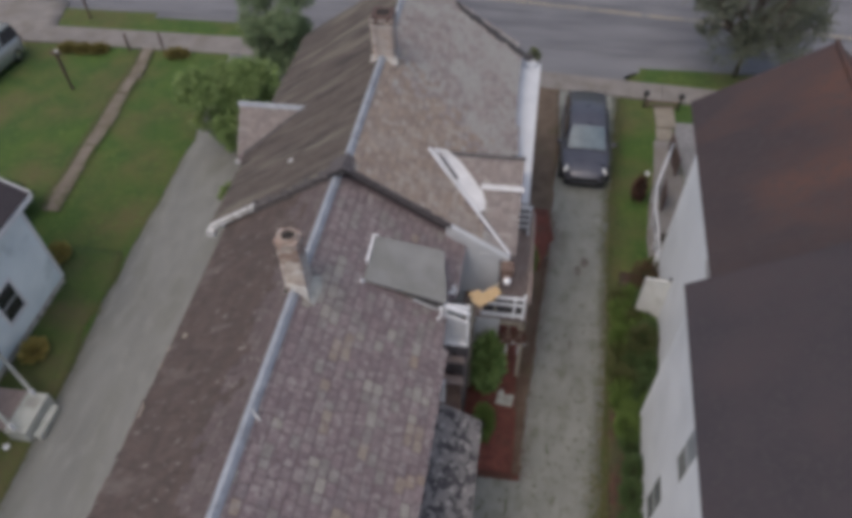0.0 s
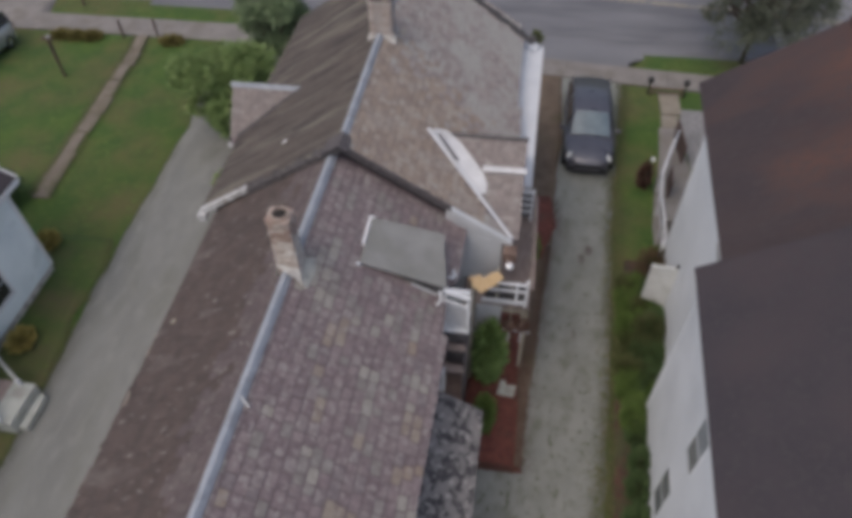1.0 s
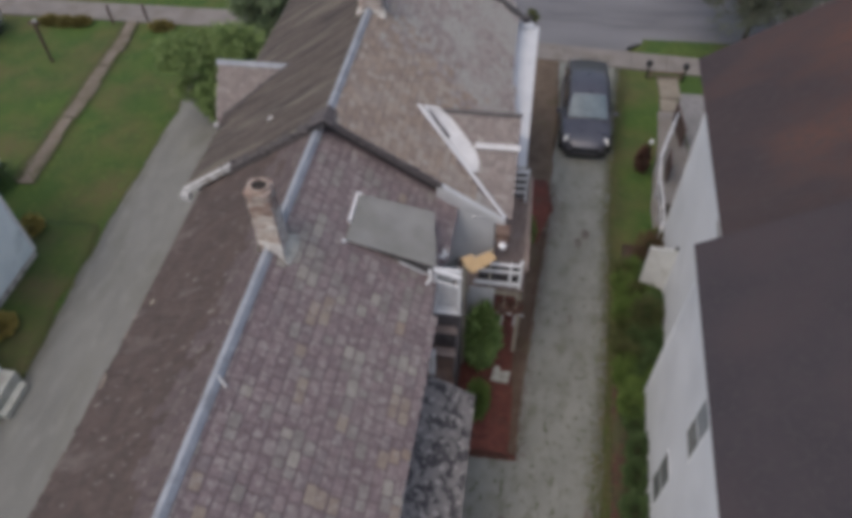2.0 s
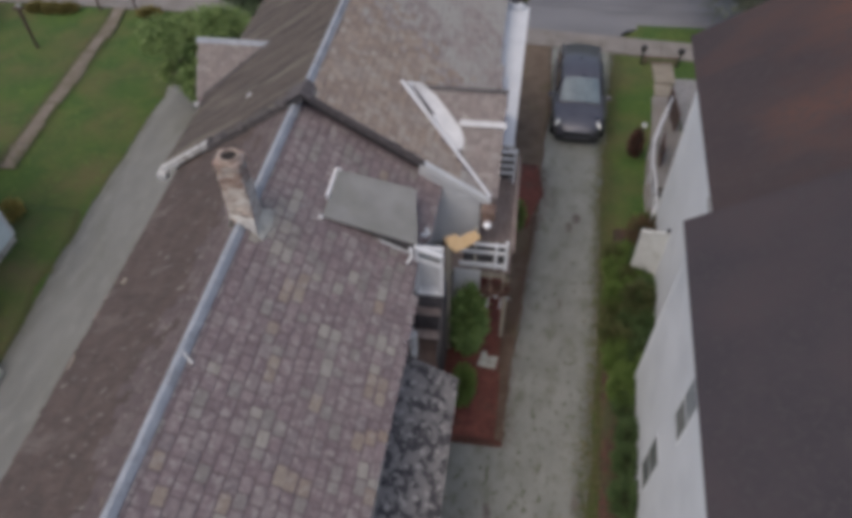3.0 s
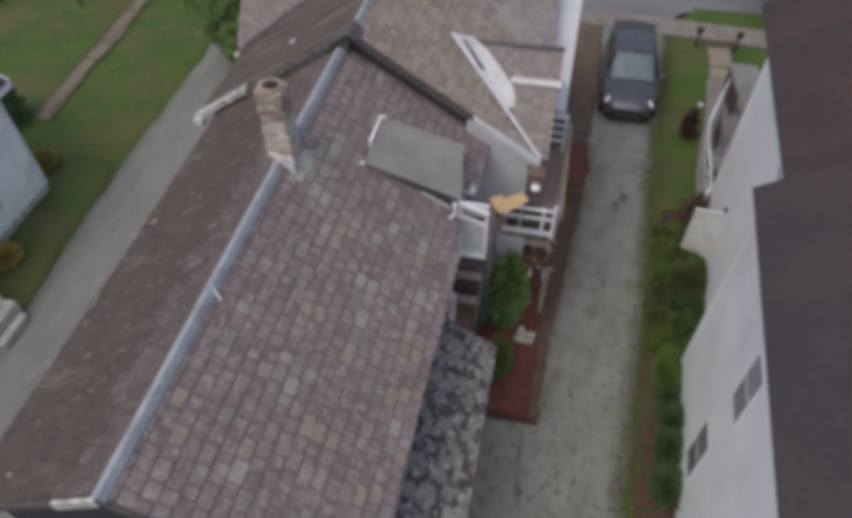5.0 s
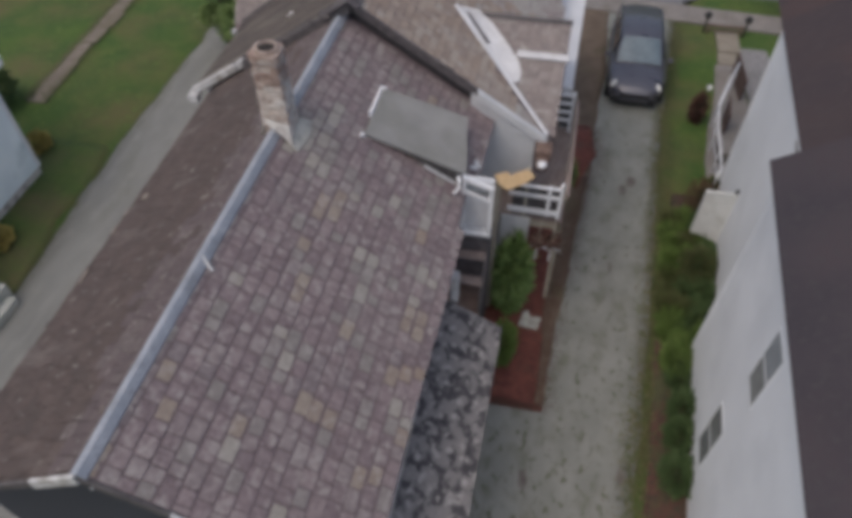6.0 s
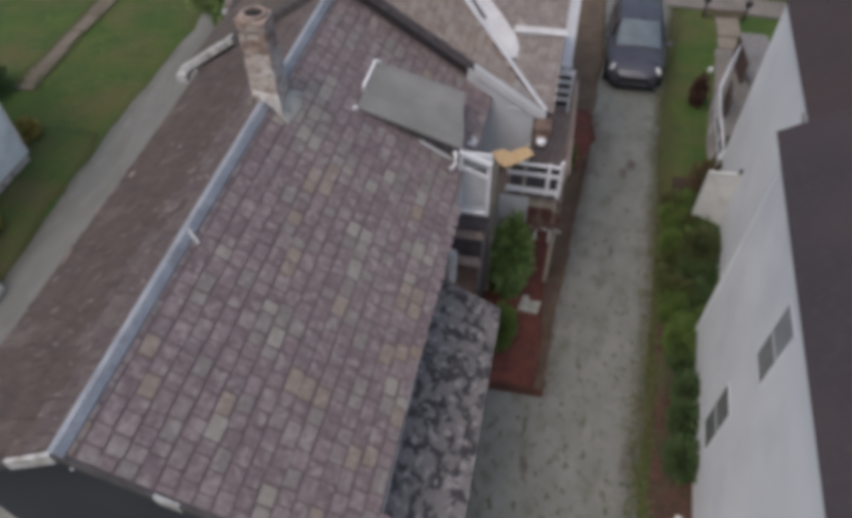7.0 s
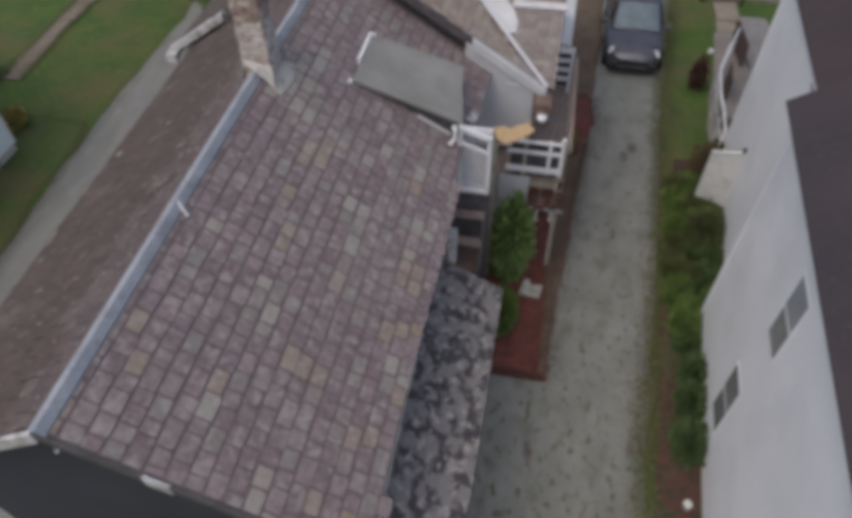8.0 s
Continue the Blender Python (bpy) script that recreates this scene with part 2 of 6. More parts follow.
M_fence = surf("chalky_white_boards", (0.6, 0.61, 0.6), (0.68, 0.69, 0.68), 2, 0.75, 0.15, 40, stain=(0.48, 0.48, 0.45), stain_scale=1.4, stain_at=(0.54, 0.76))
M_frame = surf("grey_white_frame", (0.56, 0.57, 0.59), (0.64, 0.65, 0.67), 2, 0.6, 0.08, 50)
M_siding_m = surf("grey_white_siding", (0.78, 0.8, 0.83), (0.84, 0.855, 0.88), 1.5, 0.6, 0.3, 30, stain=(0.62, 0.62, 0.64), lines=0.12, speck=0.15)
M_siding_l = surf("pale_blue_siding", (0.72, 0.8, 0.84), (0.82, 0.89, 0.92), 1.2, 0.6, 0.6, 30, stain=(0.5, 0.58, 0.61), stain_scale=1.1, stain_at=(0.56, 0.74), lines=0.2, speck=0.15)
M_navy = surf("dark_slate_blue_siding", (0.029, 0.033, 0.045), (0.04, 0.044, 0.058), 1.4, 0.7, 0.3, 30, lines=0.14, speck=0.15)
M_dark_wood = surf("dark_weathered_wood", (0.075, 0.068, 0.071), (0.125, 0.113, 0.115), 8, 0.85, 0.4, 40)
M_board = surf("grey_black_boards", (0.075, 0.066, 0.071), (0.13, 0.115, 0.12), 7, 0.85, 0.4, 40)
M_brown = surf("brown_wood", (0.13, 0.085, 0.07), (0.2, 0.14, 0.115), 6, 0.85, 0.4, 40)
M_deck = surf("grey_brown_boards", (0.22, 0.168, 0.15), (0.31, 0.25, 0.228), 5, 0.85, 0.4, 40, stretch=(3, 0.6, 1))
M_ply = surf("plywood", (0.52, 0.36, 0.19), (0.62, 0.45, 0.26), 3, 0.7, 0.15, 60, stretch=(4, 0.8, 1))
M_beige = surf("beige_wood", (0.36, 0.32, 0.26), (0.45, 0.41, 0.34), 5, 0.8, 0.2, 50)
M_panel = surf("grey_roll_roofing", (0.25, 0.248, 0.24), (0.31, 0.306, 0.296), 1.6, 0.9, 0.25, 90, stain=(0.225, 0.224, 0.208), stain_scale=1.0, stain_at=(0.46, 0.72), spec=0.25)
M_mottle = surf("mottled_lichen_roofing", (0.05, 0.046, 0.052), (0.085, 0.08, 0.084), 7, 0.9, 0.4, 60, stain=(0.225, 0.21, 0.207), stain_scale=5.0, stain_at=(0.45, 0.54),
                fleck=((0.37, 0.348, 0.335), 8.5, 0.55, 0.66), stretch=(1.0, 0.8, 1.0))
M_roof_n = surf("purple_grey_roofing", (0.034, 0.028, 0.035), (0.051, 0.041, 0.048), 0.9, 0.75, 0.3, 60, stain=(0.057, 0.042, 0.047), stain_scale=0.4, stain_at=(0.5, 0.72), fleck=((0.05, 0.043, 0.047), 9.0, 0.5, 0.7), lines=0.13)
M_roof_f = surf("rusty_brown_roofing", (0.038, 0.028, 0.032), (0.055, 0.038, 0.039), 0.8, 0.75, 0.3, 60, stain=(0.12, 0.055, 0.038), stain_scale=0.4, stain_at=(0.44, 0.86),
                fleck=((0.055, 0.042, 0.043), 9.0, 0.5, 0.7), lines=0.13, stretch=(0.5, 1.2, 0.5), lean=(0.09, 0.0, 0.0, -0.93))
M_brick = surf("chimney_brick", (0.22, 0.145, 0.118), (0.58, 0.49, 0.44), 13, 0.9, 0.4, 60, rand="object",
               palette=[(0.0, (0.36, 0.25, 0.205)), (0.25, (0.5, 0.43, 0.39)), (0.42, (0.28, 0.185, 0.155)), (0.62, (0.58, 0.53, 0.49)), (0.78, (0.4, 0.31, 0.27))])
M_brick_pale = surf("limewashed_brick", (0.36, 0.28, 0.23), (0.74, 0.69, 0.65), 13, 0.9, 0.4, 60, rand="object",
                    palette=[(0.0, (0.56, 0.49, 0.44)), (0.25, (0.68, 0.64, 0.6)), (0.45, (0.4, 0.29, 0.24)), (0.58, (0.72, 0.69, 0.66)), (0.85, (0.6, 0.54, 0.5))])
M_brick_j = surf("far_brick", (0.4, 0.33, 0.3), (0.56, 0.5, 0.47), 9, 0.9, 0.4, 60, rand="island",
                 palette=[(0.0, (0.5, 0.42, 0.38)), (0.3, (0.58, 0.53, 0.5)), (0.6, (0.42, 0.33, 0.28)), (0.8, (0.6, 0.56, 0.53))])
M_mortar = surf("mortar", (0.4, 0.36, 0.32), (0.56, 0.52, 0.48), 12, 0.95, 0.4, 60)
M_cement = surf("pale_cement", (0.5, 0.48, 0.455), (0.64, 0.62, 0.59), 5, 0.9, 0.35, 40, stain=(0.3, 0.27, 0.26), stain_scale=5)
M_patch = surf("greenish_cement", (0.42, 0.405, 0.365), (0.54, 0.525, 0.475), 5, 0.9, 0.3, 50, stain=(0.33, 0.315, 0.295), stain_scale=4)
M_patch_dull = surf("dull_tan_flakes", (0.2, 0.165, 0.14), (0.34, 0.295, 0.255), 9, 0.9, 0.3, 50)
M_rim = surf("tan_mortar_rim", (0.25, 0.185, 0.155), (0.42, 0.345, 0.3), 9, 0.9, 0.4, 50)
M_tar = surf("old_tar", (0.062, 0.057, 0.06), (0.1, 0.093, 0.096), 7, 0.85, 0.3)
M_soot = surf("soot", (0.02, 0.016, 0.014), (0.035, 0.03, 0.027), 9, 0.95, 0.2)
M_grass = surf("lawn", (0.042, 0.086, 0.014), (0.066, 0.116, 0.018), 0.9, 0.95, 0.8, 25, stain=(0.118, 0.096, 0.042), stain_scale=0.45, stain_at=(0.42, 0.76), fleck=((0.095, 0.14, 0.03), 5.0, 0.55, 0.74))
M_litter = surf("leaf_litter_earth", (0.075, 0.034, 0.028), (0.105, 0.05, 0.039), 3.0, 0.95, 0.7, 35, stain=(0.07, 0.07, 0.034), stain_scale=1.6, stain_at=(0.48, 0.62), fleck=((0.045, 0.04, 0.024), 9.0, 0.5, 0.64))
M_verge = surf("worn_verge", (0.05, 0.086, 0.018), (0.076, 0.112, 0.023), 0.9, 0.95, 0.8, 25, stain=(0.122, 0.098, 0.046), stain_scale=0.55, stain_at=(0.4, 0.7), fleck=((0.1, 0.135, 0.03), 5.0, 0.56, 0.74))
M_soil = surf("brown_earth", (0.105, 0.076, 0.055), (0.16, 0.12, 0.09), 2.2, 0.95, 0.6, 30, stain=(0.1, 0.088, 0.05), stain_scale=0.9, stain_at=(0.54, 0.72))
M_mulch = surf("red_mulch", (0.12, 0.038, 0.031), (0.19, 0.066, 0.05), 5, 0.95, 0.8, 45, stain=(0.1, 0.06, 0.045), stain_scale=1.4, stain_at=(0.55, 0.72))
M_gravel = surf("pale_gravel", (0.19, 0.196, 0.18), (0.238, 0.243, 0.227), 1.6, 0.95, 0.6, 55, stain=(0.1, 0.103, 0.07), stain_scale=5.0, stain_at=(0.565, 0.69), stretch=(1.2, 0.8, 1),
                fleck=((0.148, 0.152, 0.125), 1.9, 0.52, 0.74), lean=(0.0, -0.0065, 0.0, 0.0))
M_tarmac = surf("worn_grey_tarmac", (0.18, 0.18, 0.17), (0.235, 0.235, 0.222), 0.8, 0.9, 0.4, 70, stain=(0.16, 0.16, 0.142), stain_scale=0.4, stretch=(1.4, 0.5, 1), fleck=((0.24, 0.24, 0.225), 2.2, 0.5, 0.8))
M_road = surf("road_asphalt", (0.15, 0.15, 0.165), (0.2, 0.2, 0.215), 0.6, 0.9, 0.3, 70, stain=(0.125, 0.125, 0.14), stain_scale=0.5, stretch=(0.3, 1.6, 1))
M_concrete = surf("pavement_concrete", (0.195, 0.178, 0.168), (0.25, 0.23, 0.217), 1.6, 0.9, 0.3, 50, stain=(0.185, 0.165, 0.148), stain_scale=1.1)
M_path = surf("worn_path", (0.19, 0.158, 0.128), (0.235, 0.2, 0.166), 2.0, 0.95, 0.4, 50, stain=(0.165, 0.138, 0.105), stain_scale=1.2)
M_step = surf("dull_pale_paint", (0.36, 0.37, 0.33), (0.46, 0.465, 0.43), 2.5, 0.75, 0.15, 40, stain=(0.3, 0.29, 0.26), stain_scale=2)
M_slabs = surf("tan_walk_concrete", (0.23, 0.2, 0.16), (0.29, 0.255, 0.21), 1.8, 0.9, 0.3, 50, stain=(0.19, 0.165, 0.13), stain_scale=1.3)
M_stones = surf("speckled_stone", (0.16, 0.155, 0.155), (0.27, 0.26, 0.265), 6, 0.9, 0.5, 40, fleck=((0.36, 0.35, 0.35), 11.0, 0.55, 0.7))
M_yellow = surf("faded_yellow_line", (0.31, 0.27, 0.2), (0.38, 0.33, 0.245), 3, 0.85, 0.2, 60, stain=(0.22, 0.215, 0.2), stain_scale=2)
M_glass = surf("window_glass", (0.19, 0.2, 0.205), (0.24, 0.25, 0.255), 1.5, 0.14, 0.02, 5, spec=0.8)
M_blind = surf("pale_blind", (0.25, 0.27, 0.285), (0.31, 0.33, 0.345), 2, 0.6, 0.1, 20)
M_car = surf("dark_car_paint", (0.1, 0.1, 0.122), (0.12, 0.12, 0.144), 3, 0.3, 0.02, 30, metal=0.3, spec=0.7)
M_van = surf("silver_car_paint", (0.52, 0.51, 0.5), (0.58, 0.57, 0.56), 3, 0.3, 0.02, 30, metal=0.4, spec=0.7)
M_cglass = surf("car_glass", (0.02, 0.024, 0.028), (0.03, 0.034, 0.04), 3, 0.06, 0.01, 10, spec=0.9)
# pale blue base colour paints the sky's reflection on the windscreen
M_screen_reflect = surf("windscreen", (0.11, 0.15, 0.18), (0.155, 0.2, 0.235), 2, 0.12, 0.01, 10, spec=0.5)
M_rubber = surf("rubber", (0.012, 0.012, 0.013), (0.022, 0.022, 0.022), 8, 0.85, 0.2)
M_chrome = surf("bright_metal", (0.5, 0.5, 0.52), (0.6, 0.6, 0.62), 3, 0.25, 0.02, 20, metal=0.8)
M_lamp = surf("headlamp_lens", (0.7, 0.7, 0.68), (0.8, 0.8, 0.78), 3, 0.15, 0.02, 20)
M_black = surf("black_metal", (0.012, 0.012, 0.014), (0.022, 0.022, 0.025), 6, 0.5, 0.1)
M_bark = surf("bark", (0.07, 0.05, 0.038), (0.12, 0.09, 0.07), 9, 0.95, 0.6, 30, stretch=(2, 2, 0.5))


def leafy(name, a, b, c):
    return surf(name, a, b, 5, 0.7, 0.1, 30, rand="island", palette=[(0.0, a), (0.35, b), (0.7, c), (0.88, a)], spec=0.3)


M_leaf = leafy("fresh_leaves", (0.13, 0.2, 0.066), (0.215, 0.295, 0.105), (0.32, 0.385, 0.17))
M_leaf_dark = leafy("dark_leaves", (0.066, 0.112, 0.042), (0.094, 0.145, 0.056), (0.122, 0.166, 0.072))
M_leaf_grey = leafy("grey_green_leaves", (0.17, 0.24, 0.125), (0.25, 0.315, 0.18), (0.33, 0.385, 0.25))
M_leaf_red = leafy("reddish_leaves", (0.082, 0.038, 0.032), (0.1, 0.052, 0.04), (0.072, 0.055, 0.034))
M_leaf_russet = leafy("russet_leaves", (0.115, 0.075, 0.045), (0.14, 0.095, 0.055), (0.11, 0.105, 0.05))
M_leaf_gold = leafy("golden_leaves", (0.32, 0.255, 0.075), (0.4, 0.32, 0.1), (0.22, 0.215, 0.075))
M_leaf_bright = leafy("bright_leaves", (0.098, 0.16, 0.04), (0.14, 0.208, 0.055), (0.185, 0.24, 0.08))
M_leaf_dusk = leafy("dusky_leaves", (0.12, 0.135, 0.1), (0.155, 0.17, 0.125), (0.2, 0.21, 0.165))
M_leaf_fern = leafy("ferny_leaves", (0.12, 0.2, 0.062), (0.185, 0.275, 0.092), (0.275, 0.36, 0.145))
M_leaf_straw = leafy("straw_leaves", (0.18, 0.155, 0.05), (0.22, 0.185, 0.062), (0.14, 0.145, 0.048))
M_leaf_dry = leafy("dry_leaves", (0.135, 0.118, 0.062), (0.165, 0.145, 0.08), (0.12, 0.112, 0.055))
M_leaf_olive = leafy("olive_leaves", (0.08, 0.1, 0.035), (0.11, 0.125, 0.05), (0.115, 0.095, 0.05))


# ---- ground, road and drives ----
SKEW = -0.08  # the street runs slightly askew to the houses


def fall(y):
    """The plots slope down to the street from behind the houses' middle."""
    return -0.098 * max(0.0, min(y, 18.9) - 8.0)


def street(x, y0):
    return y0 + SKEW * x


def ground_z(x, y):
    z = 0.035 * noise.noise(Vector((x * 0.25, y * 0.25, 3.1)))
    if y > street(x, 22.75):
        z = -0.25
    if 3.9 < x < 9.6 and y > street(x, 20.7):
        z = -0.3
    k = min(1.0, max(0.0, (x - 7.7) / 0.8)) * min(1.0, max(0.0, (7.5 - y) / 2.0))
    return z - 0.06 * k - 0.03 + fall(y)


def sheet(xs, ys, fn):
    s = Shape()
    for y in ys:
        for x in xs:
            s.v.append((x, y, fn(x, y)))
    w = len(xs)
    for j in range(len(ys) - 1):
        for i in range(w - 1):
            a = j * w + i
            s.f.append((a, a + 1, a + w + 1, a + w))
    return s


gx = [-1500, -400, -120, -60] + [-40 + 0.5 * i for i in range(161)] + [60, 120, 400, 1500]
gy = [-1500, -400, -120, -60, -30] + [-14 + 0.5 * i for i in range(111)] + [60, 120, 400, 1500]
setting("ground", sheet(gx, gy, ground_z), M_grass, "uneven green lawn with worn brownish patches", "lawn", smooth=True)


def strip(left, right, z, thick=0.12, wob=0.06, step=0.4, seed=1):
    """A path between two polylines of (x, y) with the same number of points, edges slightly uneven, lying thick deep in the ground."""
    def dense(line, k):
        out = []
        for (x0, y0), (x1, y1) in zip(line, line[1:]):
            n = max(2, int(math.hypot(x1 - x0, y1 - y0) / step))
            for i in range(n):
                t = i / n
                x, y = x0 + (x1 - x0) * t, y0 + (y1 - y0) * t
                out.append((x + wob * noise.noise(Vector((x * 0.9, y * 0.9, seed + k))) + 0.4 * wob * noise.noise(Vector((x * 4, y * 4, seed + k))),
                            y + wob * noise.noise(Vector((x * 0.9 + 9, y * 0.9, seed + k)))))
        return out + [line[-1]]
    a, b = dense(left, 0.0), dense(right, 7.7)
    n = max(len(a), len(b))
    s = Shape()
    cols = 8
    for i in range(n):
        p = a[round(i * (len(a) - 1) / (n - 1))]
        q = b[round(i * (len(b) - 1) / (n - 1))]
        for c in range(cols + 1):
            t = c / cols
            x, y = p[0] + (q[0] - p[0]) * t, p[1] + (q[1] - p[1]) * t
            edge = 0.012 if c in (0, cols) else 0.0
            s.v.append((x, y, z + fall(y) - edge + 0.012 * noise.noise(Vector((x * 1.3, y * 1.3, seed)))))
    w = cols + 1
    for i in range(n - 1):
        for c in range(cols):
            k = i * w + c
            s.f.append((k, k + 1, k + w + 1, k + w))
    base = len(s.v)
    ring = [i * w for i in range(n)] + [(n - 1) * w + c for c in range(1, w)] + [i * w + cols for i in range(n - 2, -1, -1)] + [c for c in range(cols - 1, 0, -1)]
    for k in ring:
        s.v.append((s.v[k][0], s.v[k][1], s.v[k][2] - thick))
    for i in range(len(ring)):
        j = (i + 1) % len(ring)
        s.f.append((ring[i], ring[j], base + j, base + i))
    return s


setting("driveway_left", strip([(-8.1, -14), (-8.2, -3), (-8.38, 1), (-8.65, 5), (-8.75, 8.5), (-9.2, 13.0), (-10.4, 20.4)], [(-2.0, -14), (-2.0, -3), (-2.0, 1), (-2.4, 4), (-4.3, 8.5), (-5.2, 13.0), (-6.3, 20.4)], 0.02, wob=0.12, seed=2),
        M_tarmac, "worn pale grey tarmac driveway beside the lawn", "driveway", smooth=True)
setting("driveway_right", strip([(3.0, -14), (3.0, -6), (3.0, -1.5), (3.6, 0.3), (4.9, 3), (5.31, 9.1), (5.8, 19.8)],
                                [(7.1, -14), (7.15, -6), (7.25, -1.5), (7.35, 0.3), (7.55, 3), (7.82, 9.1), (8.9, 19.8)], 0.02, wob=0.07, seed=5),
        M_gravel, "pale gravel driveway with dark worn patches", "driveway", smooth=True)
setting("garden_bed", strip([(3.0, -0.42), (3.0, 1), (3.0, 2.6), (3.2, 7)], [(5.15, -0.42), (5.1, 1), (5.15, 2.6), (5.1, 7)], 0.036, wob=0.2, seed=8), M_mulch,
        "red bark mulch bed along the house", "flower bed", smooth=True)
setting("garden_bed_far", strip([(5.05, 6.9), (5.1, 8.55), (5.15, 10.1)], [(5.5, 6.9), (5.93, 8.55), (5.74, 10.1)], 0.06, wob=0.1, seed=9), M_mulch,
        "red bark mulch patch beside the driveway", "flower bed", smooth=True)
setting("bare_edge", strip([(5.0, -0.35), (5.0, 2), (4.9, 5.2), (4.6, 7.5)], [(5.2, -0.35), (5.34, 2), (5.62, 5.2), (5.8, 7.5)], 0.045, wob=0.1, seed=14), M_soil,
        "bare brown earth edge between mulch and gravel", "flower bed", smooth=True)
setting("bare_strip", strip([(4.5, 7.6), (4.5, 9.8), (4.6, 13.7), (4.73, 19.7)], [(5.8, 7.6), (5.87, 9.8), (6.14, 13.7), (6.17, 19.7)], 0.04, wob=0.1, seed=10), M_soil,
        "bare brown earth strip beside the driveway", "flower bed", smooth=True)
setting("shrub_bed", strip([(7.2, -9), (7.4, -2), (7.6, 1), (7.85, 5), (8.15, 7.2)], [(8.4, -9), (8.5, -2), (8.6, 1), (9.2, 5), (9.3, 7.2)], 0.03, 0.2, wob=0.16, seed=12), M_litter,
        "reddish earth bed with leaf litter along the white house", "flower bed", smooth=True)
setting("worn_verge", strip([(-11.2, -9), (-11.2, 0), (-11.2, 6.0)], [(-8.0, -9), (-8.2, 0), (-9.0, 6.0)], 0.0, wob=0.3, seed=13), M_verge,
        "patchy green and brown verge beside the blue house", "verge", smooth=True)
setting("road", sheet([-300 + 12 * i for i in range(51)], [-0.75, 2, 4, 6, 8, 10.0],
                      lambda x, y: -0.1), M_road, "grey asphalt street with a faded yellow centre line", "road").matrix_world = pose(0, 23.0, fall(23), 0, 0, math.degrees(math.atan(SKEW)))
setting("centre_line", Shape().box((-120, 3.8, -0.098), (120, 3.9, -0.095)).box((-120, 4.0, -0.098), (120, 4.1, -0.095)), M_yellow, "faded double yellow line on the street",
        "road marking").matrix_world = pose(0, 24.1, fall(23), 0, 0, -6.8)
TILTED = pose(0, 0, fall(23), 0, 0, math.degrees(math.atan(SKEW)))


def run_of_slabs(name, x0, x1, y0, y1, z, size, mat, label, at):
    base = thing(name, (0, 0, 0), label, "pavement", kind="structure")
    base.matrix_world = at
    n = max(1, round((x1 - x0) / size))
    w = (x1 - x0) / n
    ym = (y0 + y1) / 2
    me = Shape().box((0.008, y0 - ym, -0.12), (w - 0.008, y1 - ym, 0.0)).mesh("slab", mat)
    for i in range(n):
        ob = new("slab", me)
        ob.parent = base
        ob.matrix_basis = pose(x0 + i * w, ym, z + random.uniform(-0.006, 0.006), random.uniform(-0.15, 0.15), random.uniform(-0.2, 0.2), 0)
    return base


run_of_slabs("pavement_left", -37.0, -4.0, 20.4, 22.0, 0.03, 1.5, M_concrete, "pale concrete pavement slabs along the street", pose(0, 0, fall(23)))
run_of_slabs("pavement_right", 3.2, 26.0, 19.55, 20.87, 0.08, 1.5, M_concrete, "pale concrete pavement slabs along the street", TILTED)
apron = [(3.3, street(3.3, 20.88)), (9.15, street(9.15, 20.88)), (9.2, 20.62), (9.5, 20.95), (10.0, 21.2), (10.8, 21.45), (11.9, 21.66), (11.9, 22.0), (3.3, street(3.3, 22.9))]
setting("drive_apron", Shape().slab([(x, y, -1.062 - 0.045 * (y - SKEW * x - 20.88)) for x, y in apron], 0.1), M_road, "grey driveway crossing with a rounded corner at the street", "driveway")
setting("drive_crossing", strip([(-27.0, 21.9), (-27.6, 25.4)], [(-20.7, 21.9), (-21.4, 24.7)], 0.02, wob=0.1, seed=32), M_concrete, "pale concrete driveway crossing at the street", "driveway", smooth=True)
for nm, a, b in (("kerb_left", -120, 3.6), ("kerb_right", 10.2, 120)):
    kerb = thing(nm, (0, 0, 0), "low grey concrete kerb along the street", "kerb", kind="structure")
    kerb.matrix_world = TILTED
    me = Shape().box((0.01, 0, -0.25), (2.98, 0.14, 0.0)).mesh("kerbstone", M_road)
    for i in range(int((min(b, 30) - max(a, -34)) / 3)):
        ob = new("kerbstone", me)
        ob.parent = kerb
        ob.matrix_basis = pose(max(a, -34) + 3 * i, 22.87, -0.07)
path = thing("garden_path", (0, 0, 0), "narrow worn concrete garden path across the lawn", "path", kind="structure")
for i in range(9):
    t0, t1 = i / 9, (i + (0.93 if i in (2, 5) else 0.985)) / 9
    s = Shape()
    jog = (0, 0.03, -0.04, 0.02, 0.05, -0.02, -0.05, 0.03, 0)[i]
    ax, ay, bx, by = -12.6 + jog, 7.6, -14.75 + jog, 20.45
    p0, p1 = (ax + (bx - ax) * t0, ay + (by - ay) * t0), (ax + (bx - ax) * t1, ay + (by - ay) * t1)
    wd = (0.34, 0.3, 0.26, 0.31, 0.35, 0.3, 0.27, 0.32, 0.3)[i]
    z0, z1 = fall(p0[1]) + 0.03, fall(p1[1]) + 0.03
    s.slab([(p0[0] - wd, p0[1], z0), (p0[0] + wd, p0[1], z0), (p1[0] + wd, p1[1], z1), (p1[0] - wd, p1[1], z1)], 0.12)
    part("slab", s, M_path, path, bevel=0.01)

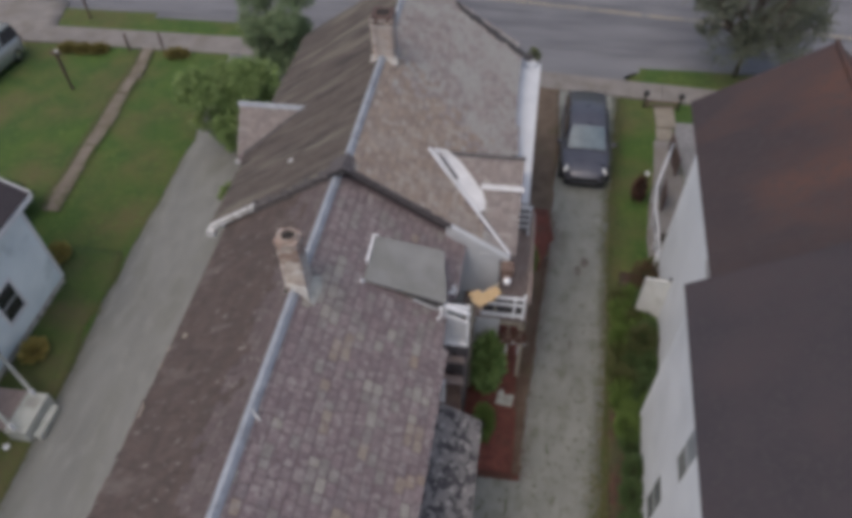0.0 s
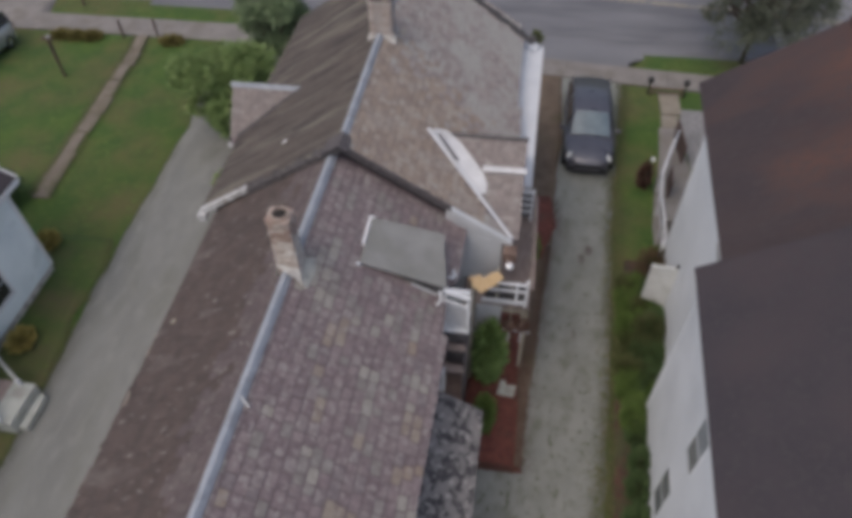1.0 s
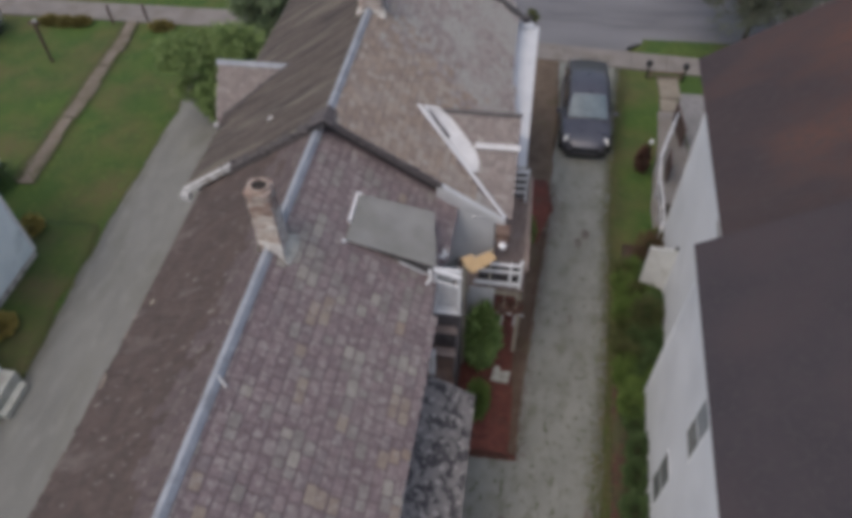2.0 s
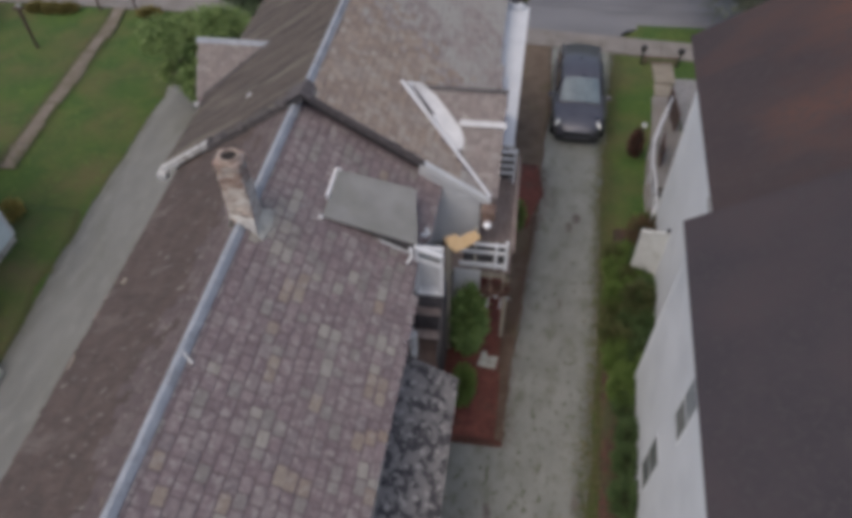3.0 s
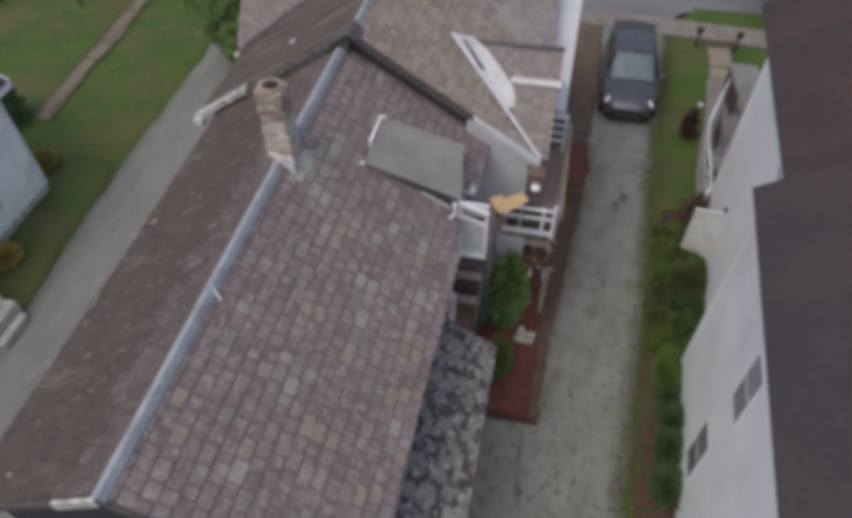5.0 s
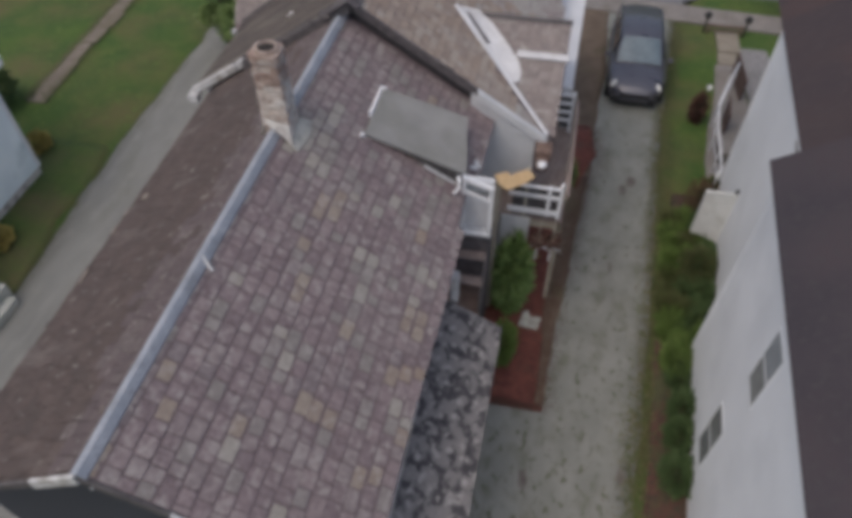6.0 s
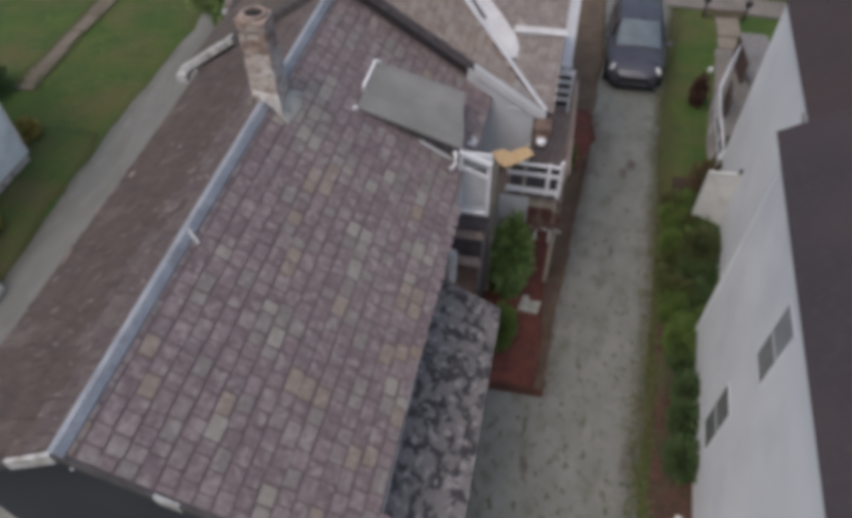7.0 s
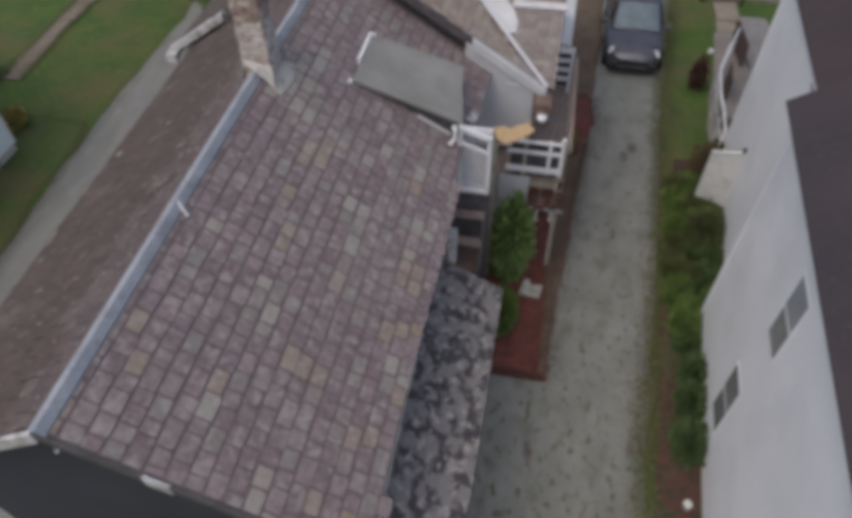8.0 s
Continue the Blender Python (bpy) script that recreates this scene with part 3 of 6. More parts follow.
# ---- the main house ----
RZ, RS, RT = 6.62, 0.65, 0.045          # rear wing: ridge height, roof slope, rise towards the main house
EY0, EY1 = -5.76, 3.45       # rear wing: gable to main house
EL, ER = -3.12, 3.08         # eaves of the rear wing
MX, MZ, MS = 0.39, 7.05, 0.65
MY0, MY1 = 3.42, 13.3
ML_, MR_ = -3.62, 4.36


def rx(y):
    """The wing's ridge runs slightly askew."""
    return 0.085 + 0.0295 * y


def rz(x, y=-2.0):
    return RZ - RS * abs(x - rx(y)) + RT * y


def eave(y):
    """The main roof's right eave draws in slightly towards the street."""
    return MR_ - 0.033 * max(0.0, y - 6.0)


def mz(x):
    return MZ - MS * abs(x - MX)


house = thing("house", (0, 0, 0), "old one-and-a-half-storey house with purple slate roofs and a long rear wing", "house")
# walls
s = wall("x", EL + 0.25, 0.2, (EY0 + 0.25, -0.2), (MY0 + 0.4, rz(EL + 0.25, EY0) - 0.12), [])
part("wing_wall", s, M_siding_m, house)
s = wall("x", ER - 0.25, -0.2, (EY0 + 0.25, -0.2), (MY0 + 0.4, rz(ER - 0.25, EY0) - 0.12), [])
part("wing_wall", s, M_siding_m, house)
s = Shape()
g = [(EL + 0.25, -0.2), (ER - 0.25, -0.2), (ER - 0.25, rz(ER - 0.25, EY0) - 0.08), (rx(EY0), rz(rx(EY0), EY0) - 0.08), (EL + 0.25, rz(EL + 0.25, EY0) - 0.08)]
s.add([(x, EY0 + 0.22, z) for x, z in g] + [(x, EY0 + 0.42, z) for x, z in g],
      [(0, 1, 2, 3, 4), (9, 8, 7, 6, 5)] + [((i + 1) % 5, i, i + 5, (i + 1) % 5 + 5) for i in range(5)])
part("gable_wall", s, M_navy, house, "dark slate-blue clapboard gable wall")
part("wall_bracket", Shape().tube([(-0.4, EY0 + 0.22, 5.42), (-0.4, EY0 + 0.15, 5.42), (-0.4, EY0 + 0.15, 5.46)], 0.016), M_white, house, "small white wall bracket")
for y, sgn in ((MY0 + 0.2, 1), (MY1 - 0.2, -1)):
    s = Shape()
    g = [(ML_ + 0.3, -0.9), (MR_ - 0.26, -0.9), (MR_ - 0.26, mz(MR_ - 0.26) - 0.08), (MX, MZ - 0.08), (ML_ + 0.3, mz(ML_ + 0.3) - 0.08)]
    s.add([(x, y, z) for x, z in g] + [(x, y + 0.2 * sgn, z) for x, z in g],
          [(0, 1, 2, 3, 4), (9, 8, 7, 6, 5)] + [((i + 1) % 5, i, i + 5, (i + 1) % 5 + 5) for i in range(5)])
    part("gable_wall", s, M_siding_m, house, "grey-white clapboard gable wall")
part("side_wall", wall("x", ML_ + 0.3, 0.2, (MY0 + 0.4, -0.9), (MY1 - 0.4, mz(ML_ + 0.3) - 0.1), [(9.2, 10.1, 1.0, 2.4)]), M_siding_m, house)
part("side_wall", wall("x", MR_ - 0.26, -0.2, (MY0 + 0.4, -0.9), (MY1 - 0.4, mz(MR_ - 0.26) - 0.1), []), M_siding_m, house)

# roof decks
roofs = {}


def deck(name, poly, mat=M_felt, thick=0.07, label=""):
    roofs[name] = part("roof_deck", Shape().slab(poly, thick), mat, house, label)
    return roofs[name]


deck("wing_r", [(rx(EY0), EY0, rz(rx(EY0), EY0)), (rx(EY1 + 0.1), EY1 + 0.1, rz(rx(EY1 + 0.1), EY1 + 0.1)), (3.24, EY1 + 0.1, rz(3.24, EY1 + 0.1)), (3.19, 1.7, rz(3.19, 1.7)), (ER, 1.6, rz(ER, 1.6)), (ER, EY0, rz(ER, EY0))])
deck("wing_l", [(rx(EY0), EY0, rz(rx(EY0), EY0) - 0.003), (rx(EY1 + 0.1), EY1 + 0.1, rz(rx(EY1 + 0.1), EY1 + 0.1) - 0.003), (EL, EY1 + 0.1, rz(EL, EY1 + 0.1)), (EL, EY0, rz(EL, EY0))], M_felt_moss)
deck("main_r", [(MX, MY0, MZ), (MX, MY1, MZ), (eave(MY1), MY1, mz(eave(MY1))), (MR_, 6.0, mz(MR_)), (MR_, MY0, mz(MR_))])
deck("main_l", [(MX, MY0, MZ - 0.003), (MX, MY1, MZ - 0.003), (ML_, MY1, mz(ML_)), (ML_, MY0, mz(ML_))], M_felt_moss)
# right cross dormer: ridge along x at y 5.7
DY, DZ, DX = 5.68, 5.8, 4.55
DN = (DZ - mz(MR_)) / (DY - 3.42)
DF = 1.0


def dnear(y):
    return DZ - DN * (DY - y)


deck("dormer_n", [(MX + (MZ - DZ) / MS, DY, DZ), (DX, DY, DZ), (DX, 3.45, dnear(3.45)), (MR_, 3.45, dnear(3.45))])
deck("dormer_f", [(MX + (MZ - DZ) / MS, DY, DZ - 0.003), (DX, DY, DZ - 0.003), (DX, DY + 1.45, DZ - 1.45 * DF), (MR_, DY + 1.45, DZ - 1.45 * DF)])
s = Shape()
g = [(3.6, 4.35), (DY, DZ - 0.1), (DY + 1.35, 4.35)]
s.add([(DX - 0.18, y, z) for y, z in g] + [(DX - 0.3, y, z) for y, z in g], [(0, 1, 2), (5, 4, 3), (1, 0, 3, 4), (2, 1, 4, 5), (0, 2, 5, 3)])
part("dormer_wall", s, M_white, house)
# left gable dormer
LY, LZ, LX, LS = 7.45, 5.6, -3.85, 1.2
lx0 = MX - (MZ - LZ) / MS
for sg in (-1, 1):
    yb = LY + sg * 1.1
    deck("ldormer" + str(sg), [(lx0, LY, LZ + 0.001 * sg), (LX, LY, LZ + 0.001 * sg), (LX, yb, LZ - 1.1 * LS), (ML_ - 0.02, yb, LZ - 1.1 * LS)])
s = Shape()
g = [(LY - 1.0, LZ - 1.0 * LS - 0.1), (LY, LZ - 0.1), (LY + 1.0, LZ - 1.0 * LS - 0.1)]
s.add([(LX + 0.15, y, z) for y, z in g] + [(LX + 0.3, y, z) for y, z in g], [(2, 1, 0), (3, 4, 5), (0, 1, 4, 3), (1, 2, 5, 4), (2, 0, 3, 5)])
part("dormer_wall", s, M_white, house)

for sg in (-1, 1):
    yb = LY + sg * 1.1
    zb = LZ - 1.1 * LS
    part("valley", Shape().tube([(lx0 + 0.05, LY, LZ + 0.05), (ML_ - 0.02, LY + sg * (lx0 - ML_) * MS / LS, mz(ML_) + 0.05)], 0.06, 6), M_dark_wood, house, "dark valley gutter")
part("corner_trim", Shape().box((LX - 0.06, LY - 1.16, LZ - 1.1 * LS - 0.06), (LX + 0.06, LY - 1.06, LZ - 1.1 * LS + 0.07)), M_old_white, house, "small white trim end at the dormer eave", bevel=0.015)
# ridge caps
for nm, x, z, y0, y1 in (("ridge_cap", rx, lambda y: rz(rx(y), y), EY0 - 0.03, 0.0), ("ridge_cap", rx, lambda y: rz(rx(y), y), 0.5, MY0 + 0.05),
                         ("ridge_cap", lambda y: MX, lambda y: MZ, MY0 - 0.04, 8.0), ("ridge_cap", lambda y: MX, lambda y: MZ, 8.75, MY1 + 0.03)):
    s = Shape()
    w, h = 0.105, 0.05
    prof = [(-w, -w * 0.6 + h - 0.015), (-0.035, h + 0.004), (-0.025, h + 0.013), (0.025, h + 0.013), (0.035, h + 0.004), (w, -w * 0.6 + h - 0.015), (w, -w * 0.65 + h - 0.045), (0, h - 0.04), (-w, -w * 0.65 + h - 0.045)]
    k = len(prof)
    n = max(2, int((y1 - y0) / 2.4))
    for i in range(n):
        a, b = y0 + (y1 - y0) * i / n, y0 + (y1 - y0) * (i + 1) / n + 0.04
        dz = 0.004 * (i % 2)
        s.add([(x(a) + px, a, z(a) + pz + dz) for px, pz in prof] + [(x(b) + px, b, z(b) + pz + dz) for px, pz in prof],
              [tuple(range(k)), tuple(range(2 * k - 1, k - 1, -1))] + [((j + 1) % k, j, j + k, (j + 1) % k + k) for j in range(k)])
    part(nm, s, M_ridge, house, "pale blue-grey folded metal ridge cap")
s = Shape()
for sg in (-1, 1):
    s.slab([(lx0, LY, LZ + 0.075), (LX - 0.03, LY, LZ + 0.075), (LX - 0.03, LY + sg * 0.09, LZ + 0.075 - 0.09 * LS), (lx0, LY + sg * 0.09, LZ + 0.075 - 0.09 * LS)], 0.015)
part("ridge_cap", s, M_ridge, house)
s = Shape()
for sg, sl in ((-1, DN), (1, DF)):
    s.slab([(2.2, DY, DZ + 0.07), (DX + 0.02, DY, DZ + 0.07), (DX + 0.02, DY + sg * 0.1, DZ + 0.07 - 0.1 * sl), (2.2, DY + sg * 0.1, DZ + 0.07 - 0.1 * sl)], 0.015)
part("ridge_cap", s, M_dark_wood, house, "dark tarred dormer ridge")


def board(a, b, deep, thick, drop=0.0):
    """A plank on edge from a to b (its upper edge), deep downwards, thick along y."""
    s = Shape()
    (x0, y0, z0), (x1, y1, z1) = a, b
    vs = [(x0, y0, z0), (x1, y1, z1), (x1, y1, z1 - deep), (x0, y0, z0 - deep)]
    s.add(vs + [(x, y + thick, z) for x, y, z in vs], [(3, 2, 1, 0), (4, 5, 6, 7), (0, 1, 5, 4), (1, 2, 6, 5), (2, 3, 7, 6), (3, 0, 4, 7)])
    return s


def rake(x0, x1, y, zf, mat, label, lift=0.05, deep=0.2, thick=0.05):
    part("rake_board", board((x0, y - thick, zf(x0) + lift), (x1, y - thick, zf(x1) + lift), deep, thick), mat, house, label, bevel=0.006)


for sg, run in ((-1, 0.45), (1, 0.22)):
    s = Shape().slab([(MX, MY0 - 0.2, MZ + 0.12), (MX + sg * run, MY0 - 0.2, mz(MX + sg * run) + 0.12), (MX + sg * run * 0.8, MY0 + 0.3, mz(MX + sg * run * 0.8) + 0.12), (MX, MY0 + 0.34, MZ + 0.12)], 0.03)
    part("peak_flashing", s, M_board, house, "dark tarred flashing over the gable peak", bevel=0.006)
# dark boarded gable above the wing roof
s = Shape()
g = [(-2.3, rz(-2.3, MY0) - 0.1), (0.19, rz(0.19, MY0) - 0.1), (2.95, rz(2.95, MY0) - 0.1), (2.95, mz(2.95) - 0.03), (MX, MZ - 0.03), (-2.3, mz(-2.3) - 0.03)]
s.add([(x, MY0 + 0.19, z) for x, z in g] + [(x, MY0 + 0.16, z) for x, z in g], [tuple(reversed(range(6))), tuple(range(6, 12))] + [(i, (i + 1) % 6, (i + 1) % 6 + 6, i + 6) for i in range(6)])
part("gable_boarding", s, M_tar, house, "blackened boards in the gable above the wing roof")
rake(MX, 2.9, MY0, mz, M_board, "blackened rake board", 0.06)
rake(2.9, MR_ + 0.04, MY0, mz, M_frame, "grey-white rake board", 0.06, 0.2, 0.12)
rake(-2.1, MX, MY0, mz, M_dark_wood, "blackened rake board", 0.07, 0.22, 0.13)
s = Shape()
rr = random.Random(9)
for i in range(34):
    x = rr.uniform(-2.5, 0.1)
    r = rr.uniform(0.03, 0.1)
    m = pose(x, MY0 + rr.uniform(-0.12, 0.1), mz(x) + 0.085, rr.uniform(-15, 15), rr.uniform(-50, -15), rr.uniform(0, 180))
    s.slab([tuple(m @ Vector((r * math.cos(a) * rr.uniform(0.7, 1.6), r * math.sin(a) * rr.uniform(0.5, 1.0), 0.01))) for a in (0, 1.2, 2.4, 3.6, 4.9)], 0.03)
tagged(part("rake_debris", s, M_dark_wood, house, "broken dark bits along the rake"), kind="stuff")
rake(ML_ + 0.12, -2.1, MY0, mz, M_old_white, "weathered white rake board", 0.15, 0.17, 0.13)
rake(rx(EY0), 0.85, EY0, lambda x: rz(x, EY0), M_dark_wood, "blackened rake board", 0.02, 0.16)
rake(0.85, 1.1, EY0 - 0.02, lambda x: rz(x, EY0), M_old_white, "broken white rake board", 0.03, 0.17)
rake(1.1, ER + 0.02, EY0, lambda x: rz(x, EY0), M_dark_wood, "blackened rake board", 0.02, 0.16)
rake(-0.9, rx(EY0), EY0 - 0.02, lambda x: rz(x, EY0), M_old_white, "weathered white rake board", 0.06, 0.2)
rake(EL, -0.9, EY0, lambda x: rz(x, EY0), M_dark_wood, "blackened rake board", 0.02, 0.16)
part("rake_return", Shape().box((ML_ + 0.04, MY0 - 0.24, mz(ML_) - 0.06), (ML_ + 0.26, MY0 - 0.03, mz(ML_) + 0.14)), M_old_white, house, bevel=0.02)
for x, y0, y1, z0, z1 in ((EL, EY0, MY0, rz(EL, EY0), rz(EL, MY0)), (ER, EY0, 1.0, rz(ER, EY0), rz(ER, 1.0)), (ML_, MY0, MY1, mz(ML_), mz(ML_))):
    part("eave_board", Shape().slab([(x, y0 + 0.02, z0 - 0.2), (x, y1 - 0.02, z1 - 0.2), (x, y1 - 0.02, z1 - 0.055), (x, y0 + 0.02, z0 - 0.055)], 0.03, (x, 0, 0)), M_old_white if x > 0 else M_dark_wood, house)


s = Shape()
re_ = random.Random(23)
for y in (-2.2, -1.98, -1.02, -0.62):
    w, d = re_.uniform(0.16, 0.3), re_.uniform(0.03, 0.07)
    x = EL + re_.uniform(0.0, 0.05)
    s.slab([(x, y, rz(x, y) + 0.04), (x + d, y + 0.05, rz(x + d, y) + 0.04), (x + d * 0.7, y + w, rz(x + d * 0.7, y + w) + 0.042), (x - 0.01, y + w * 0.8, rz(x - 0.01, y + w) + 0.04)], 0.015)
tagged(part("eave_chips", s, M_patch_dull, house, "pale broken bits along the eave"), kind="stuff")


# chimneys
def chimney(x0, x1, y0, y1, z0, z1, lean, brick_mat, pieces, taper=0.0, back=0.0):
    cx, cy = (x0 + x1) / 2, (y0 + y1) / 2
    core = Shape().box((x0 + 0.015, y0 + 0.015, z0), (x1 - 0.015, y1 - 0.015, z1 - 0.1))
    for i in range(4, 8):
        x, y, z = core.v[i]
        core.v[i] = (cx + (x - cx) * (1 - taper) + lean * (z - z0), cy + (y - cy) * (1 - taper) + back * (z - z0), z)
    ch = part("chimney", core, M_mortar, house, "crumbling pale brick chimney")
    h, L = 0.075, 0.215
    whole = [Shape().box((-0.103, -0.05, -0.031), (0.103, 0.05, 0.031)).mesh("brick", mt) for mt in (brick_mat, M_brick_pale)]
    halves = [Shape().box((-0.05, -0.05, -0.031), (0.05, 0.05, 0.031)).mesh("brick", mt) for mt in (brick_mat, M_brick_pale)]
    joined = Shape()
    for c in range(int((z1 - z0) / h)):
        z = z0 + (c + 0.5) * h
        dx = lean * (z - z0)
        grow = 0.03 if z > z1 - 0.2 else 0.0
        for side in range(4):
            length = (x1 - x0) if side % 2 == 0 else (y1 - y0)
            n = max(1, round(length / L))
            step = length / n
            for k in range(n + (c % 2)):
                u = (k + (0.0 if c % 2 else 0.5)) * step
                u = min(max(u, 0.055), length - 0.055)
                small = c % 2 and k in (0, n)
                px, py, r = ((x0 + u, y0 - grow, 0), (x1 + grow, y0 + u, 90), (x0 + u, y1 + grow, 0), (x0 - grow, y0 + u, 90))[side]
                inn = 0.045
                px += (0, -inn, 0, inn)[side]
                py += (inn, 0, -inn, 0)[side]
                f = 1 - taper * (z - z0) / (z1 - z0)
                px, py = cx + (px - cx) * f, cy + (py - cy) * f
                m = pose(px + dx + random.uniform(-0.013, 0.013), py + back * (z - z0) + random.uniform(-0.013, 0.013), z, random.uniform(-4, 4), random.uniform(-4, 4), r + random.uniform(-5, 5))
                if pieces:
                    washed = int(z < z1 - 0.55 + random.uniform(-0.3, 0.3))
                    ob = new("brick", (halves if small else whole)[washed])
                    ob.parent = ch
                    ob.matrix_basis = m @ Matrix.Diagonal((min(1.0, step / L) * f, 1, 1, 1))
                else:
                    joined.box((-0.103, -0.05, -0.031), (0.103, 0.05, 0.031), m)
    if not pieces:
        tagged(part("bricks", joined, brick_mat, ch), kind="stuff")
    return ch


near_ch = chimney(-0.1, 0.36, -0.01, 0.38, 6.2, 7.98, -0.02, M_brick, True, 0.17, 0.055)
part("cap", Shape().lathe([(0.18, -0.06), (0.2, -0.02), (0.192, 0.035), (0.168, 0.05), (0.145, 0.045), (0.135, 0.0)], 11, (0.1, 0.285, 7.93)), M_rim, near_ch, "crumbled tan mortar rim")
# closed black disc: the darkness inside the flue is painted on
part("flue", Shape().lathe([(0.13, 0.0), (0.134, 0.01), (0.128, 0.014)], 11, (0.1, 0.285, 7.935)), M_soot, near_ch, "sooty black disc painted as the flue's dark inside")
s = Shape().slab([(0.34, -0.12, rz(0.34, 0) + 0.1), (0.5, -0.16, rz(0.5, -0.16) + 0.04), (0.55, 0.3, rz(0.55, 0.3) + 0.04), (0.5, 0.6, rz(0.5, 0.6) + 0.04), (0.34, 0.47, rz(0.34, 0.45) + 0.1)], 0.03)
part("collar", s, M_patch, near_ch, "pale cement collar", bevel=0.01)
s = Shape().slab([(-0.11, -0.01, rz(0.11, 0) + 0.26), (0.36, -0.01, rz(0.37, 0) + 0.32), (0.43, -0.13, rz(0.43, -0.13) + 0.08), (0.14, -0.1, rz(0.14, -0.1) + 0.12)], 0.03)
part("collar", s, M_cement, near_ch, "white cement flare", bevel=0.01)
s = Shape().slab([(-0.1, 0.0, rz(0.12, 0) + 0.13), (-0.1, 0.42, rz(0.12, 0.45) + 0.13), (-0.19, 0.42, rz(-0.19, 0.42) + 0.05), (-0.17, -0.02, rz(-0.17, 0) + 0.05)], 0.03)
part("collar", s, M_patch, near_ch, bevel=0.01)
far_ch = chimney(0.18, 0.7, 8.1, 8.58, 6.2, 8.15, 0.0, M_brick_j, False)
part("cap", Shape().box((0.15, 8.07, 7.98), (0.73, 8.61, 8.22)), M_signal, far_ch, "dark brown cap", bevel=0.015)
# flat black plate in place of the far flue's dark hole
part("flue", Shape().box((0.27, 8.19, 8.2), (0.61, 8.5, 8.226)), M_soot, far_ch)
part("flashing", Shape().slab([(0.06, 7.98, mz(0.06) + 0.08), (0.84, 7.98, mz(0.84) + 0.1), (0.8, 8.11, mz(0.8) + 0.26), (0.1, 8.11, mz(0.1) + 0.22)], 0.04), M_cement, far_ch)

# valley flashing and tin on the right dormer
A, B = Vector((2.04, 5.5, mz(2.04) + 0.1)), Vector((MR_ + 0.02, 3.38, mz(MR_) + 0.1))
d = (B - A).normalized()
side = Vector((d.y, -d.x, 0)).normalized()
s = Shape()
for (t0, t1, w0, w1) in ((0.0, 0.07, 0.1, 0.14), (0.07, 0.5, 0.14, 0.11), (0.5, 1.0, 0.11, 0.07)):
    p, q = A.lerp(B, t0), A.lerp(B, t1)
    s.slab([p - side * 0.06, p + side * w0 * 0.3, q + side * w1 * 0.3, q - side * 0.06], 0.02)
part("valley_board", s, M_porch, house, "white painted valley flashing", bevel=0.004)
s = Shape()
outline = ((2.14, 5.6), (2.3, 5.72), (2.5, 5.7), (2.85, 5.47), (3.29, 5.05), (3.54, 4.78), (3.65, 4.55), (3.64, 4.34), (3.5, 4.3), (3.1, 4.68), (2.6, 5.14), (2.28, 5.42))
s.slab([(x, y, max(dnear(y), mz(x)) + 0.085) for x, y in outline], 0.02)
part("tin_sheet", s, M_tin, house, "white tin sheet patched into the valley")
slot = ((2.29, 5.52), (2.42, 5.52), (2.92, 5.0), (2.82, 4.95))
s = Shape().slab([(x, y, max(dnear(y), mz(x)) + 0.125) for x, y in slot], 0.02)
part("dark_slot", s, M_board, house, "dark torn slot in the tin")
part("snow_board", Shape().slab([(3.5, 4.83, dnear(4.83) + 0.1), (4.6, 4.83, dnear(4.83) + 0.1), (4.6, 4.96, dnear(4.96) + 0.1), (3.5, 4.96, dnear(4.96) + 0.1)], 0.06), M_tin, house, "white board laid across the dormer slates", bevel=0.01)
s = Shape()
s.box((4.2, 3.0, 4.12), (4.55, 3.36, 4.42)).box((4.24, 2.82, 4.02), (4.5, 3.0, 4.3))
part("eave_return", s, M_brown, house, "bare brown rotted eave return", bevel=0.05)
part("drip_cap", Shape().lathe([(0.02, 0.0), (0.09, 0.02), (0.1, 0.08), (0.04, 0.1)], 10, (4.38, 2.76, 4.22)), M_white, house, "white broken trim end", smooth=True)

# grey shed roof over the side entry


def pz(x, y):
    return 5.985 - 0.44 * (x - 1.28) + 0.07 * (y - 1.07)


s = Shape().slab([(x, y, pz(x, y)) for x, y in ((1.26, 0.97), (3.06, 1.16), (3.0, 1.62), (2.9, 2.1), (2.85, 2.54), (2.2, 2.44), (1.28, 2.24))], 0.06)
part("shed_roof", s, M_panel, house, "flat grey roll-roofing shed roof", bevel=0.01)
s = Shape()
v = [(1.36, 1.09, rz(1.36, 1.1) - 0.05), (3.0, 1.22, rz(3.0, 1.2) - 0.05), (3.0, 1.22, pz(3.0, 1.2) - 0.055), (1.36, 1.09, pz(1.36, 1.1) - 0.055)]
s.add(v + [(x, y + 0.1, z) for x, y, z in v], [(0, 1, 2, 3), (7, 6, 5, 4), (1, 0, 4, 5), (2, 1, 5, 6), (3, 2, 6, 7), (0, 3, 7, 4)])
part("cheek_wall", s, M_tar, house, "black tarred cheek of the shed roof")
part("cheek_trim", board((2.3, 1.08, rz(2.3, 1.1) + 0.09), (2.86, 1.12, rz(2.86, 1.1) + 0.1), 0.06, 0.03), M_frame, house, "dull white trim board")
part("edge_strip", Shape().box((1.21, 1.44, 5.96), (1.265, 2.26, 6.075)), M_white, house, "white edge strip")
